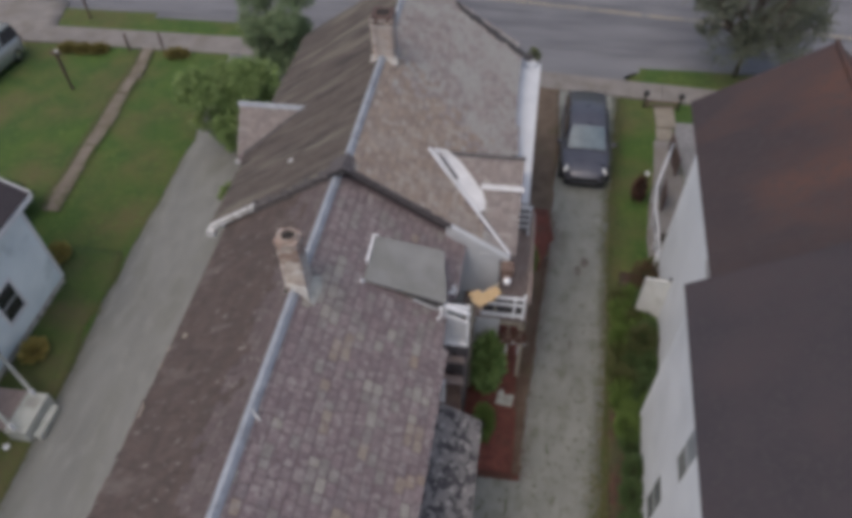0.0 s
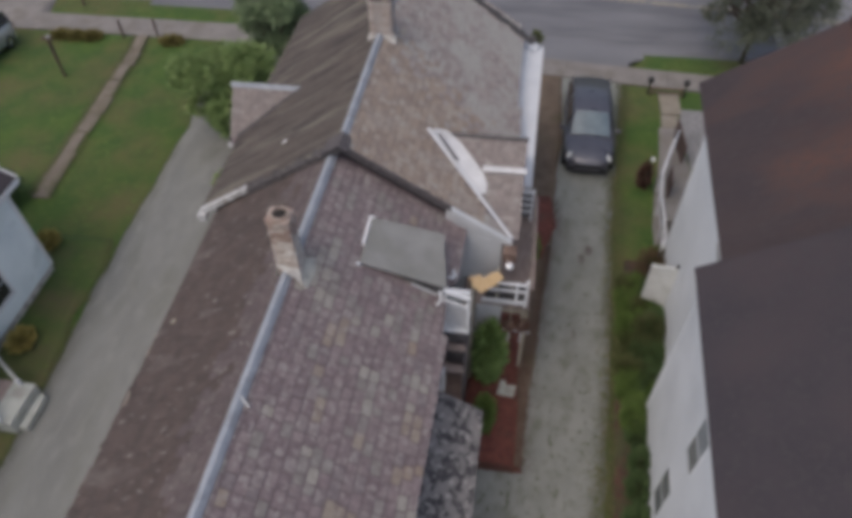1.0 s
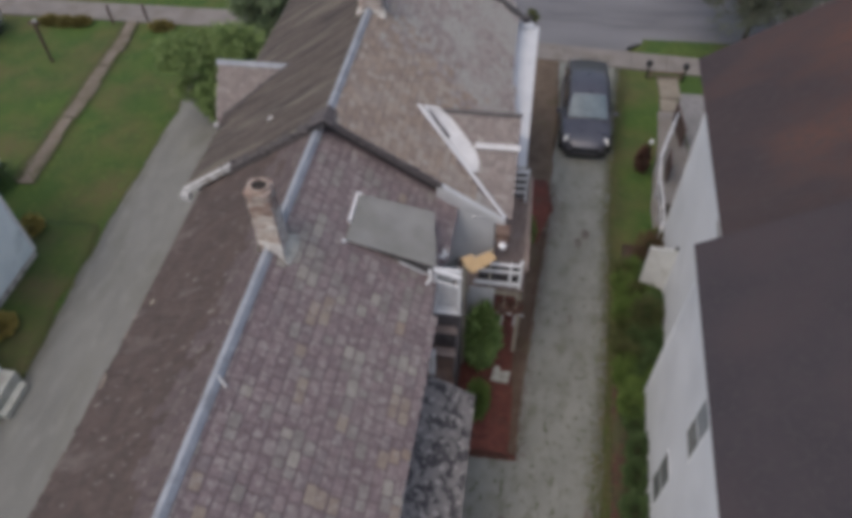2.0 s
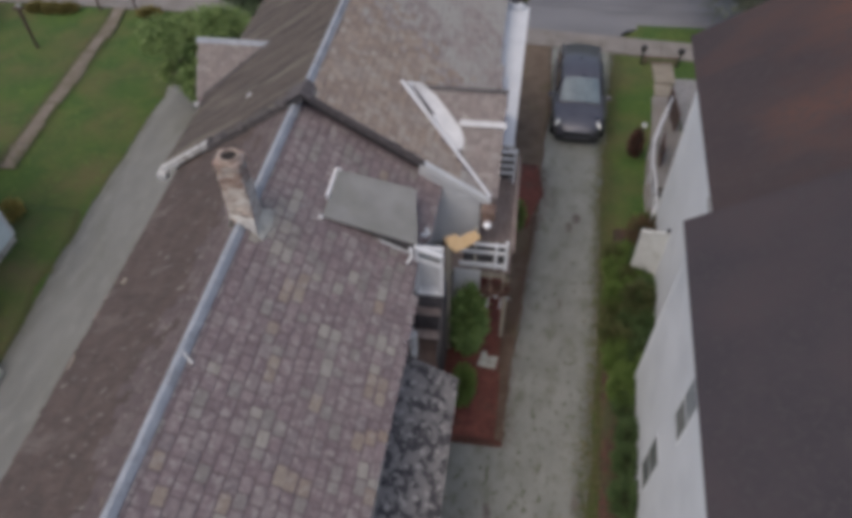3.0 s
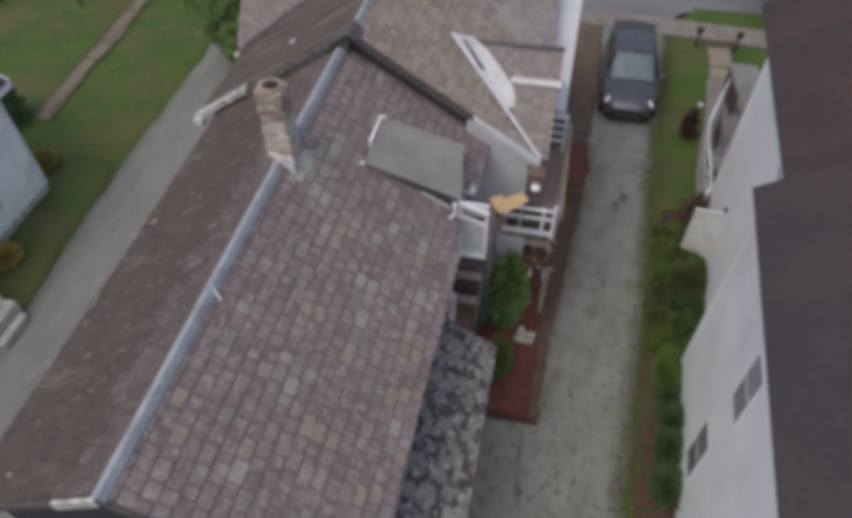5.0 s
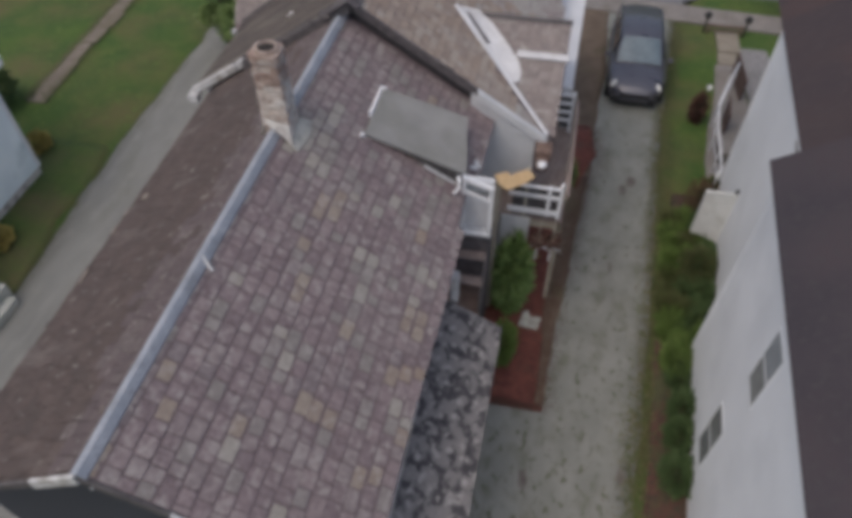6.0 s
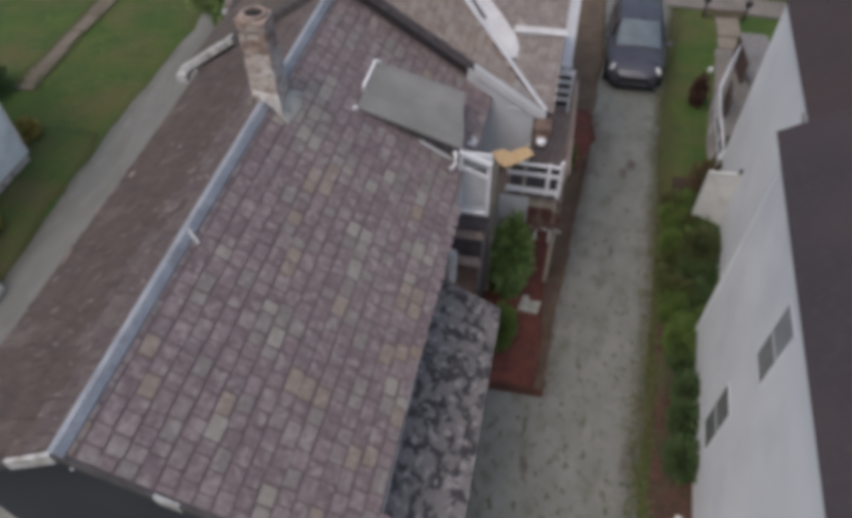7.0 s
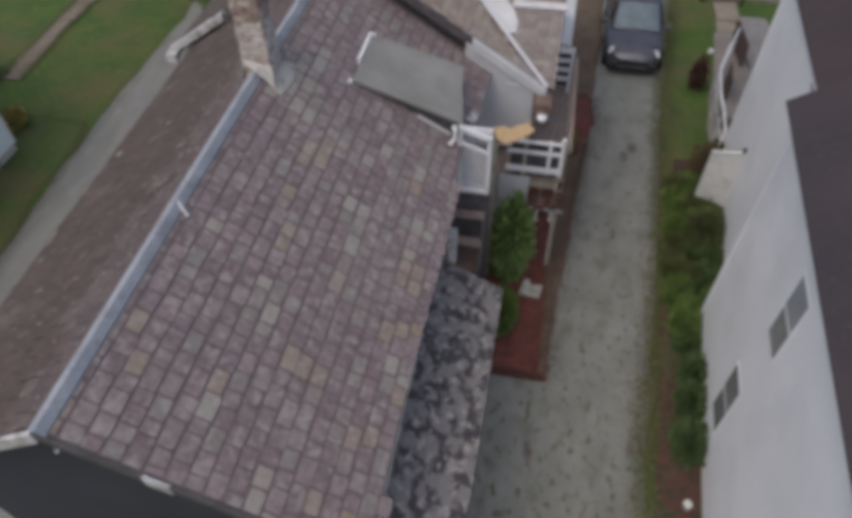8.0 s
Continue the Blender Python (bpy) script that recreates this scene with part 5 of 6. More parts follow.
for a, b in (((-10.15, 0.94, 1.15), (-8.66, 0.0, 0.72)), ((-10.2, -0.28, 1.15), (-8.6, -1.12, 0.8))):
    a, b = Vector(a), Vector(b)
    part("handrail", Shape().tube([a, a.lerp(b, 0.5), b], 0.055, 6), M_step, steps)
    part("lower_rail", Shape().tube([a - Vector((0, 0, 0.45)), b - Vector((0, 0, 0.3))], 0.035, 6), M_fence, steps)
    for q in (a, b):
        part("post", Shape().box((q.x - 0.045, q.y - 0.045, -0.05), (q.x + 0.045, q.y + 0.045, q.z + 0.03)), M_white, steps, bevel=0.006)
stone = thing("stone", (-8.92, -1.42, -0.03), "small chalk-white stone on the verge", "stone")
part("rock", Shape().lathe([(0.05, 0.0), (0.1, 0.03), (0.09, 0.08), (0.03, 0.11)], 9), M_white, stone, smooth=True)


# ---- vehicles ----
def loft(stations, close=True):
    """Skin through cross-sections; each is a list of (x, z) from the left sill over the top to the right sill, at its y."""
    s = Shape()
    k = len(stations[0][1])
    for y, pts in stations:
        s.v += [(x, y, z) for x, z in pts]
    for i in range(len(stations) - 1):
        for j in range(k - 1):
            a = i * k + j
            s.f.append((a, a + 1, a + k + 1, a + k))
        s.f.append((i * k + k - 1, i * k, (i + 1) * k, (i + 1) * k + k - 1))
    s.f.append(tuple(reversed(range(k))))
    s.f.append(tuple((len(stations) - 1) * k + j for j in range(k)))
    for i, q in enumerate(s.f):
        s.f[i] = tuple(reversed(q))
    return s


def section(w, z0, zb, zt, crown):
    left = [(-w * 0.9, z0), (-w * 0.985, z0 + 0.08), (-w, (z0 + zb) / 2), (-w * 0.975, zb - 0.06), (-w * 0.9, zb), (-w * 0.55, zt), (0, zt + crown)]
    return left + [(-x, z) for x, z in reversed(left[:-1])]


def cabin(w0, z0, w1, z1, crown):
    left = [(-w0, z0), (-w0 * 0.98, z0 + 0.05), (-w1, z1 - 0.05), (-w1 * 0.88, z1), (0, z1 + crown)]
    return left + [(-x, z) for x, z in reversed(left[:-1])]


def vehicle(name, at, length, width, paint, label, category, van=False):
    """A car whose nose points along -y."""
    car = thing(name, at.translation, label, category)
    car.matrix_world = at
    w, L = width / 2, length
    hb = 0.98 if not van else 1.05
    st = [(0.0, section(w * 0.42, 0.3, 0.54, 0.56, 0.02)), (0.08, section(w * 0.62, 0.22, 0.64, 0.66, 0.03)), (0.22, section(w * 0.78, 0.2, 0.71, 0.74, 0.04)), (0.5, section(w * 0.88, 0.2, 0.77, 0.83, 0.05)), (0.85, section(w * 0.95, 0.2, 0.84, 0.9, 0.05)),
          (1.2, section(w * 0.985, 0.2, 0.9, 0.97, 0.03)), (1.8, section(w, 0.2, hb - 0.03, hb, 0.02)), (L * 0.6, section(w, 0.2, hb, hb + 0.01, 0.02)), (L - 0.75, section(w, 0.22, hb, hb + 0.03, 0.02)),
          (L - 0.25, section(w * (0.88 if not van else 0.95), 0.26, hb, hb + 0.03, 0.02)), (L - 0.06, section(w * (0.72 if not van else 0.82), 0.32, hb - 0.12, hb - 0.08, 0.02)), (L, section(w * 0.68, 0.4, hb - 0.25, hb - 0.22, 0.0))]
    body = part("body", loft([(y - L / 2, p) for y, p in st]), paint, car, smooth=True)
    ht = 1.58 if not van else 1.72
    r0, r1 = (2.15, L - 0.6) if not van else (1.75, L - 0.3)
    f0, b1 = (1.3 if not van else 1.08), (L - 0.16 if not van else L - 0.06)
    cs = [(f0, cabin(w * 0.83, hb - 0.08, w * 0.8, hb, 0.0)), (r0, cabin(w * 0.9, hb - 0.04, w * 0.72, ht - 0.03, 0.03)), ((r0 + r1) / 2, cabin(w * 0.92, hb - 0.04, w * 0.74, ht, 0.035)),
          (r1, cabin(w * 0.9, hb - 0.04, w * 0.72, ht - 0.04, 0.03)), (b1, cabin(w * 0.82, hb - 0.08, w * 0.76, hb + 0.04, 0.01))]
    part("roof", loft([(y - L / 2, p) for y, p in cs]), paint, car, smooth=True)

    def pane(nm, corners, mat, lift):
        s = Shape()
        p = [Vector(c) for c in corners]
        nrm = (p[1] - p[0]).cross(p[2] - p[0]).normalized()
        mid = sum(p, Vector()) / len(p)
        if nrm.dot(mid - Vector((0, 0, 0.7))) < 0:
            nrm = -nrm
        n = 5
        for i in range(n + 1):
            a, b = p[0].lerp(p[1], i / n), p[3].lerp(p[2], i / n)
            bow = lift + 0.05 * (1 - (2 * i / n - 1) ** 2) * (1 if "screen" in nm or "rear" in nm else 0)
            for q in (a, b):
                s.v.append(tuple(q + nrm * bow))
            for q in (a, b):
                s.v.append(tuple(q + nrm * (bow - 0.03)))
        for i in range(n):
            k = i * 4
            s.f += [(k, k + 4, k + 5, k + 1), (k + 3, k + 7, k + 6, k + 2), (k, k + 2, k + 6, k + 4), (k + 1, k + 5, k + 7, k + 3)]
        return part(nm, s, mat, car, smooth=False)

    yf, yr = f0 - L / 2, r0 - L / 2
    pane("windscreen", [(-w * 0.76, yf + 0.06, hb + 0.02), (w * 0.76, yf + 0.06, hb + 0.02), (w * 0.64, yr - 0.03, ht - 0.03), (-w * 0.64, yr - 0.03, ht - 0.03)], M_screen_reflect, 0.012)
    yb0, yb1 = r1 - L / 2, b1 - L / 2
    pane("rear_window", [(-w * 0.62, yb0 + 0.05, ht - 0.06), (w * 0.62, yb0 + 0.05, ht - 0.06), (w * 0.7, yb1 - 0.1, hb + 0.09), (-w * 0.7, yb1 - 0.1, hb + 0.09)], M_cglass, 0.015)
    for sg in (-1, 1):
        mid = (yr + yb0) / 2
        for a, b in ((yr - 0.25, mid - 0.05), (mid + 0.05, yb0 + (0.35 if not van else 0.1))):
            pane("side_window", [(sg * w * 0.9, a, hb + 0.03), (sg * w * 0.9, b, hb + 0.03), (sg * w * 0.755, b - 0.12, ht - 0.08), (sg * w * 0.755, a + 0.25, ht - 0.08)], M_cglass, 0.02)
        lampm = part("headlight", Shape().lathe([(0.02, -0.05), (0.07, -0.035), (0.08, 0.015), (0.04, 0.04)], 10), M_lamp, car, "clear headlight", smooth=True)
        lampm.matrix_basis = pose(sg * w * 0.76, -L / 2 + 0.33, 0.73, 30, 0, sg * 28) @ Matrix.Diagonal((0.85, 1.9, 0.8, 1))
        tl = part("tail_light", Shape().box((-0.1, -0.05, -0.12), (0.1, 0.05, 0.12)), M_mulch, car, "red tail light", bevel=0.02)
        tl.matrix_basis = pose(sg * w * 0.78, L / 2 - 0.1, 0.82)
        mir = part("mirror", Shape().lathe([(0.02, -0.1), (0.08, -0.06), (0.09, 0.04), (0.04, 0.1)], 8), paint, car, smooth=True)
        mir.matrix_basis = pose(sg * (w + 0.09), yf + 0.42, hb + 0.06, 0, 90, 0)
        for y in (0.85 - L / 2, L / 2 - 0.9):
            wh = part("wheel", Shape().lathe([(0.2, -0.1), (0.31, -0.1), (0.33, -0.06), (0.33, 0.06), (0.31, 0.1), (0.2, 0.1)], 18), M_rubber, car, smooth=True)
            wh.matrix_basis = pose(sg * (w - 0.1), y, 0.33, 0, 90, 0)
            part("rim", Shape().lathe([(0.03, -0.105), (0.2, -0.1), (0.2, 0.1), (0.03, 0.105)], 14), M_chrome, wh)
    part("grille", Shape().box((-w * 0.5, -L / 2 - 0.012, 0.42), (w * 0.5, -L / 2 + 0.08, 0.56)), M_black, car, bevel=0.01)
    part("bumper", Shape().box((-w * 0.8, -L / 2 + 0.03, 0.24), (w * 0.8, -L / 2 + 0.16, 0.4)), M_black, car, bevel=0.03)
    part("bonnet_seam", Shape().box((-w * 0.72, yf + 0.0, hb - 0.05), (w * 0.72, yf + 0.06, hb + 0.012)), M_black, car, "dark wiper cowl", bevel=0.01)
    return car


vehicle("car", pose(7.1, 14.17, fall(14.17) + 0.03, -5.4, 0, -1.6), 5.4, 1.9, M_car, "dark grey-blue hatchback car parked on the gravel driveway", "car")
vehicle("minivan", pose(-21.55, 16.9, fall(16.9), -5.4, 0, 3), 4.9, 1.95, M_van, "silver minivan parked beside the lawn", "car", van=True)


# ---- posts by the street ----
def post(at, h, r, label, head=False):
    p = thing("street_post" if not head else "sign_post", at, label, "post", "" if head else "street posts")
    part("shaft", Shape().tube([(0, 0, -0.1), (0, 0, h * 0.5), (0.01, 0, h)], [r, r * 0.95, r * 0.85], 8), M_signal, p)
    if head:
        part("box", Shape().box((0.02, -0.08, h - 0.02), (0.16, 0.06, h + 0.1)), M_old_white, p, "small white box on the post", bevel=0.02)
        part("arm", Shape().box((-0.24, -0.05, h - 0.12), (0.26, 0.05, h - 0.02)), M_signal, p)
    return p


post((-16.6, 16.22, fall(16.22)), 1.95, 0.085, "leaning dark wooden post with a small white box", True)
post((-15.62, 20.13, fall(20.13)), 0.95, 0.07, "short dark wooden post beside the pavement")
post((-13.95, 20.45, fall(20.45)), 0.92, 0.07, "short dark wooden post beside the pavement")
post((-19.29, 23.1, fall(23.1)), 1.6, 0.08, "dark wooden post on the grass verge")


# ---- plants ----
def leaf_cloud(s, centre, radii, count, size, rng, droop=0.0, hollow=0.45, slim=0.28):
    for _ in range(count):
        u, th = rng.uniform(-1, 1), rng.uniform(0, 2 * math.pi)
        r = hollow + (1 - hollow) * rng.random() ** 0.6
        q = math.sqrt(1 - u * u)
        d = Vector((q * math.cos(th), q * math.sin(th), u))
        lump = 1 + 0.28 * noise.noise(d * 2.2 + Vector(centre))
        p = Vector(centre) + Vector((d.x * radii[0], d.y * radii[1], d.z * radii[2])) * r * lump
        sz = size * rng.uniform(0.6, 1.4)
        tip = (d + Vector((rng.uniform(-0.7, 0.7), rng.uniform(-0.7, 0.7), rng.uniform(-0.5, 0.7) - droop))).normalized()
        sd = tip.cross(Vector((rng.uniform(-1, 1), rng.uniform(-1, 1), rng.uniform(-0.2, 1)))).normalized()
        up = sd.cross(tip) * sz * 0.12
        a, b, c, e = p, p + tip * sz * 0.5 + sd * sz * slim + up, p + tip * sz, p + tip * sz * 0.5 - sd * sz * slim + up
        n = len(s.v)
        s.v += [tuple(a), tuple(b), tuple(c), tuple(e)]
        s.f.append((n, n + 1, n + 2, n + 3))


def tree(name, at, h, spread, clumps, leaves, size, mat, label, seed, droop=0.2, trunk_r=0.11, low=0.4, category="tree", slim=0.28, clump=(0.22, 0.46)):
    rng = random.Random(seed)
    t = thing(name, at, label, category)
    trunk = Shape()
    trunk.tube([(0, 0, -0.1), (0.05, 0.02, h * 0.25), (0.0, 0.08, h * 0.55), (0.05, 0.0, h * 0.85)], [trunk_r * 1.2, trunk_r, trunk_r * 0.7, trunk_r * 0.3], 9)
    crown = Shape()
    centres = []
    for i in range(clumps):
        a = 2 * math.pi * i / clumps * 2.4 + rng.uniform(-0.4, 0.4)
        rad = spread * math.sqrt(rng.uniform(0.05, 0.85))
        z = h * rng.uniform(low, 0.88)
        k = 1 - 0.5 * abs(z / h - 0.6) / 0.4
        c = Vector((rad * k * math.cos(a), rad * k * math.sin(a), z))
        centres.append(c)
        trunk.tube([(0.02, 0.02, h * rng.uniform(0.22, 0.45)), tuple(c * 0.55 + Vector((0, 0, 0.2))), tuple(c)], [trunk_r * 0.5, trunk_r * 0.3, trunk_r * 0.1], 6)
    for c in centres:
        rr = spread * rng.uniform(*clump)
        leaf_cloud(crown, c, (rr, rr, rr * 0.75), leaves // clumps, size, rng, droop, 0.25, slim)
    part("trunk", trunk, M_bark, t, smooth=True)
    tagged(part("crown", crown, mat, t), kind="stuff")
    return t


tree("tree", (-6.75, 12.75, fall(12.75)), 4.0, 2.15, 66, 48000, 0.19, M_leaf, "bushy fresh green small tree with drooping twigs beside the driveway", 3, 0.25, low=0.06, slim=0.11, clump=(0.13, 0.34))
tree("tree", (-6.7, 18.5, fall(18.5)), 4.8, 1.75, 46, 26000, 0.2, M_leaf_grey, "dense grey-green upright tree by the street", 8, -0.45, low=0.15, slim=0.11, clump=(0.18, 0.38))
tree("tree", (14.4, 21.4, fall(21.4)), 6.8, 3.5, 50, 19000, 0.2, M_leaf_dusk, "loose grey-green tree with gaps behind the white house", 11, 0.3, low=0.3, slim=0.13, clump=(0.12, 0.3))


def shrub(name, at, radii, count, size, mat, label, seed, droop=-0.2, category="shrub", stems=5, slim=0.28):
    rng = random.Random(seed)
    t = thing(name, at, label, category)
    st = Shape()
    for i in range(stems):
        a = 2 * math.pi * i / stems
        st.tube([(0.03 * math.cos(a), 0.03 * math.sin(a), -0.08), (radii[0] * 0.35 * math.cos(a), radii[1] * 0.35 * math.sin(a), radii[2] * 1.0), (radii[0] * 0.6 * math.cos(a), radii[1] * 0.6 * math.sin(a), radii[2] * 1.5)],
                [0.02, 0.014, 0.006], 5)
    part("stems", st, M_bark, t)
    cr = Shape()
    leaf_cloud(cr, (0, 0, radii[2] * 0.98), radii, count, size, rng, droop, 0.35, slim)
    tagged(part("leaves", cr, mat, t), kind="stuff")
    return t


shrub("conifer", (4.08, 2.28, 0.0), (0.31, 0.24, 1.2), 3800, 0.26, M_leaf_fern, "upright feathery green conifer in red mulch", 21, -0.35, slim=0.11)
shrub("hedge", (4.12, 0.82, 0.0), (0.28, 0.48, 0.54), 3200, 0.07, M_leaf_bright, "rounded clipped bright green hedge beside the lean-to", 22)
shrub("shrub", (5.1, 7.0, 0.0), (0.28, 0.55, 0.45), 900, 0.1, M_leaf_bright, "low bright green shrub by the porch", 23)
shrub("shrub", (4.68, 13.45, 3.95), (0.2, 0.3, 0.17), 190, 0.1, M_leaf_olive, "green weed growing on the roof corner", 24, stems=3)
rng0 = random.Random(77)
BED = {"dark": (M_leaf_dark, "dark green shrub in the bed by the white house"), "olive": (M_leaf_olive, "low olive-brown weeds in the bed by the white house"),
       "green": (M_leaf_bright, "mid green leafy plant in the bed by the white house")}
yy = 6.1
while yy > -8:
    # grassy weeds nearer the house front, dark shrubs against the wall further back
    near_wall = 8.42 - 0.051 * (1.8 - yy) + (0.5 if yy > 1.8 else 0.0)
    r = rng0.uniform(0.24, 0.38) if yy > 1.2 else rng0.uniform(0.2, 0.31)
    rows = [(near_wall - r * 0.75, rng0.uniform(0.16, 0.36), rng0.choice(("dark", "dark", "green")))]
    if yy > 1.95:
        rows += [(near_wall - 0.95, rng0.uniform(0.07, 0.14), rng0.choice(("olive", "green"))), (near_wall - 0.55, rng0.uniform(0.1, 0.2), rng0.choice(("olive", "dark", "green")))]
    for x, hh, kind_of in rows:
        if math.hypot(x - 7.90, yy - (-2.64)) < 0.45:
            continue
        x += rng0.uniform(-0.08, 0.05)
        mt, lb = BED[kind_of]
        shrub("shrub", (x, yy + rng0.uniform(-0.1, 0.1), ground_z(x, yy)), (r, r * 1.35, hh), 1100, 0.13, mt, lb, rng0.randrange(1000), slim=0.16)
    yy -= r * rng0.uniform(1.1, 1.7) * (1.0 if yy > 1.2 else 2.1)
shrub("shrub", (8.62, 4.25, 0), (0.42, 0.45, 0.42), 1300, 0.12, M_leaf_olive, "twiggy olive-brown shrub in front of the fence panel", 129, slim=0.12)
shrub("shrub", (8.95, 6.75, 0), (0.5, 0.55, 0.42), 1400, 0.12, M_leaf_russet, "brown twiggy shrub beside the white fence panel", 130, slim=0.12)
shrub("shrub", (9.2, 7.15, 0), (0.3, 0.35, 0.36), 800, 0.12, M_leaf_olive, "small green shrub by the porch rail", 131)
shrub("shrub", (9.05, 11.3, fall(11.3)), (0.2, 0.27, 0.5), 520, 0.13, M_leaf_red, "dark red upright shrub on the grass strip", 132)
shrub("shrub", (-11.01, 5.44, 0), (0.36, 0.42, 0.24), 520, 0.12, M_leaf_gold, "yellowing shrub at the corner of the blue house", 140)
shrub("shrub", (-9.68, 1.55, 0), (0.36, 0.42, 0.26), 620, 0.12, M_leaf_gold, "golden yellow shrub beside the blue house", 141)
shrub("shrub", (-13.9, 7.3, 0), (0.8, 0.8, 0.6), 1700, 0.14, M_leaf_dark, "dark green shrub by the lawn", 143)
for i, (x, y) in enumerate(((-18.8, 19.85), (-17.95, 19.85), (-17.2, 19.9))):
    shrub("flower_clump", (x, y, fall(y)), (0.55, 0.4, 0.13), 700, 0.14, M_leaf_straw, "yellow-brown flowering clump beside the pavement", 150 + i, category="plant")
shrub("flower_clump", (-13.0, 19.95, fall(19.95)), (0.6, 0.4, 0.12), 700, 0.14, M_leaf_straw, "yellow-brown plant clump beside the pavement", 160, category="plant")
shrub("grass_tuft", (-6.2, 9.45, fall(9.45)), (0.4, 0.6, 0.12), 500, 0.14, M_leaf, "low weeds at the edge of the driveway", 161, category="plant")

# grass tufts along the edges of the drives, and fallen leaves
def tufts(name, line, count, size, mat, label, seed, spread=0.12, z=0.02):
    rng = random.Random(seed)
    s = Shape()
    seg = [(math.hypot(b[0] - a[0], b[1] - a[1]), a, b) for a, b in zip(line, line[1:])]
    total = sum(q[0] for q in seg)
    for _ in range(count):
        d = rng.random() * total
        for ln, a, b in seg:
            if d <= ln:
                break
            d -= ln
        t = d / ln
        cx, cy = a[0] + (b[0] - a[0]) * t, a[1] + (b[1] - a[1]) * t
        k = 0.5 + noise.noise(Vector((cx * 0.8, cy * 0.8, seed)))
        p = Vector((cx + rng.gauss(0, spread * (0.5 + k)), cy + rng.uniform(-0.1, 0.1), z + fall(cy)))
        a2 = rng.uniform(0, 6.28)
        tip = Vector((math.cos(a2) * size * 0.7, math.sin(a2) * size * 0.7, size * rng.uniform(0.05, 0.6)))
        sd = Vector((-tip.y, tip.x, 0)).normalized() * size * 0.16
        n = len(s.v)
        s.v += [tuple(p - sd), tuple(p + sd), tuple(p + tip)]
        s.f.append((n, n + 1, n + 2))
    return tagged(new(name, s.mesh(name, mat)), label, "grass" if "grass" in name else "fallen leaves", "", "stuff")


tufts("edge_grass", [(7.1, -8), (7.2, -1.5), (7.4, 0.3), (7.6, 3), (7.87, 9.1), (8.95, 19.8)], 5200, 0.11, M_leaf_olive, "ragged grass along the gravel edge", 301, 0.2)
tufts("edge_grass", [(7.05, -8), (7.15, -1.5), (7.35, 0.3), (7.55, 3), (7.82, 9.1), (8.85, 18.6)], 2600, 0.1, M_leaf_dry, "dry straw-coloured grass along the gravel edge", 311, 0.16)
tufts("edge_grass", [(-8.15, -8), (-8.2, -3), (-8.38, 1), (-8.65, 5), (-8.75, 8.5), (-9.2, 13.0), (-10.3, 19.9)], 1500, 0.1, M_leaf_olive, "ragged grass along the tarmac edge", 302, 0.08)
tufts("path_grass", [(-12.9, 7.6), (-15.05, 20.3)], 1900, 0.1, M_leaf_olive, "grass creeping over the path edge", 303, 0.11)
tufts("path_grass", [(-12.3, 7.6), (-14.45, 20.3)], 1900, 0.1, M_leaf_olive, "grass creeping over the path edge", 304, 0.11)
tufts("path_grass", [(-12.95, 7.6), (-15.1, 20.3)], 1200, 0.09, M_leaf_dry, "dry brown grass beside the path", 312, 0.14)
tufts("leaf_litter", [(7.45, -7.5), (7.6, 1), (8.0, 6.5)], 2600, 0.07, M_leaf_red, "brown fallen leaves in the bed", 305, 0.2, 0.0)
tufts("leaf_litter", [(4.6, -0.3), (4.7, 2.4)], 500, 0.07, M_leaf_red, "brown bark chips on the mulch", 306, 0.3, 0.06)
tufts("leaf_litter", [(5.08, -0.4), (5.15, 2.6), (5.5, 5.0), (5.72, 7.0), (5.95, 8.5), (5.8, 10.0)], 3600, 0.06, M_leaf_red, "brown bark chips spilled over the gravel edge", 308, 0.17, 0.06)
tufts("leaf_litter", [(3.2, -0.42), (5.1, -0.42)], 900, 0.06, M_leaf_red, "brown bark chips spilled over the gravel edge", 309, 0.17, 0.055)
tufts("leaf_litter", [(6.2, -6), (6.4, 9)], 240, 0.06, M_leaf_red, "scattered fallen leaves on the gravel", 307, 0.7, 0.035)

# small things
M_stain = surf("oily_gravel", (0.105, 0.09, 0.083), (0.165, 0.152, 0.142), 5, 0.9, 0.5, 55)
for x, y, r, ry in ((6.98, 7.45, 0.14, 0.3), (6.76, 7.08, 0.13, 0.2), (6.52, 4.06, 0.06, 0.22), (4.96, -2.07, 0.09, 0.28), (6.92, -1.59, 0.08, 0.22)):
    rq = random.Random(int(x * 100))
    s = Shape().slab([(x + r * math.cos(a) * rq.uniform(0.6, 1.2), y + ry * math.sin(a) * rq.uniform(0.6, 1.2), 0.038) for a in [0.45 * k for k in range(14)]], 0.03)
    st = tagged(part("gravel_stain", s, M_stain), "dark oily stain on the gravel driveway", "stain", "", "structure")
globe = thing("garden_light", (9.12, 11.12, fall(11.12)), "small white globe garden light on a stake", "garden light")
part("stake", Shape().tube([(0, 0, -0.1), (0, 0, 1.32)], 0.02), M_black, globe)
part("globe", Shape().lathe([(0.03, 1.3), (0.065, 1.33), (0.08, 1.38), (0.06, 1.44), (0.02, 1.46)], 12), M_white, globe, smooth=True)
sl = thing("stepping_slab", (4.67, 1.9, 0.06), "broken pale concrete stepping slab on the mulch", "paving slab")
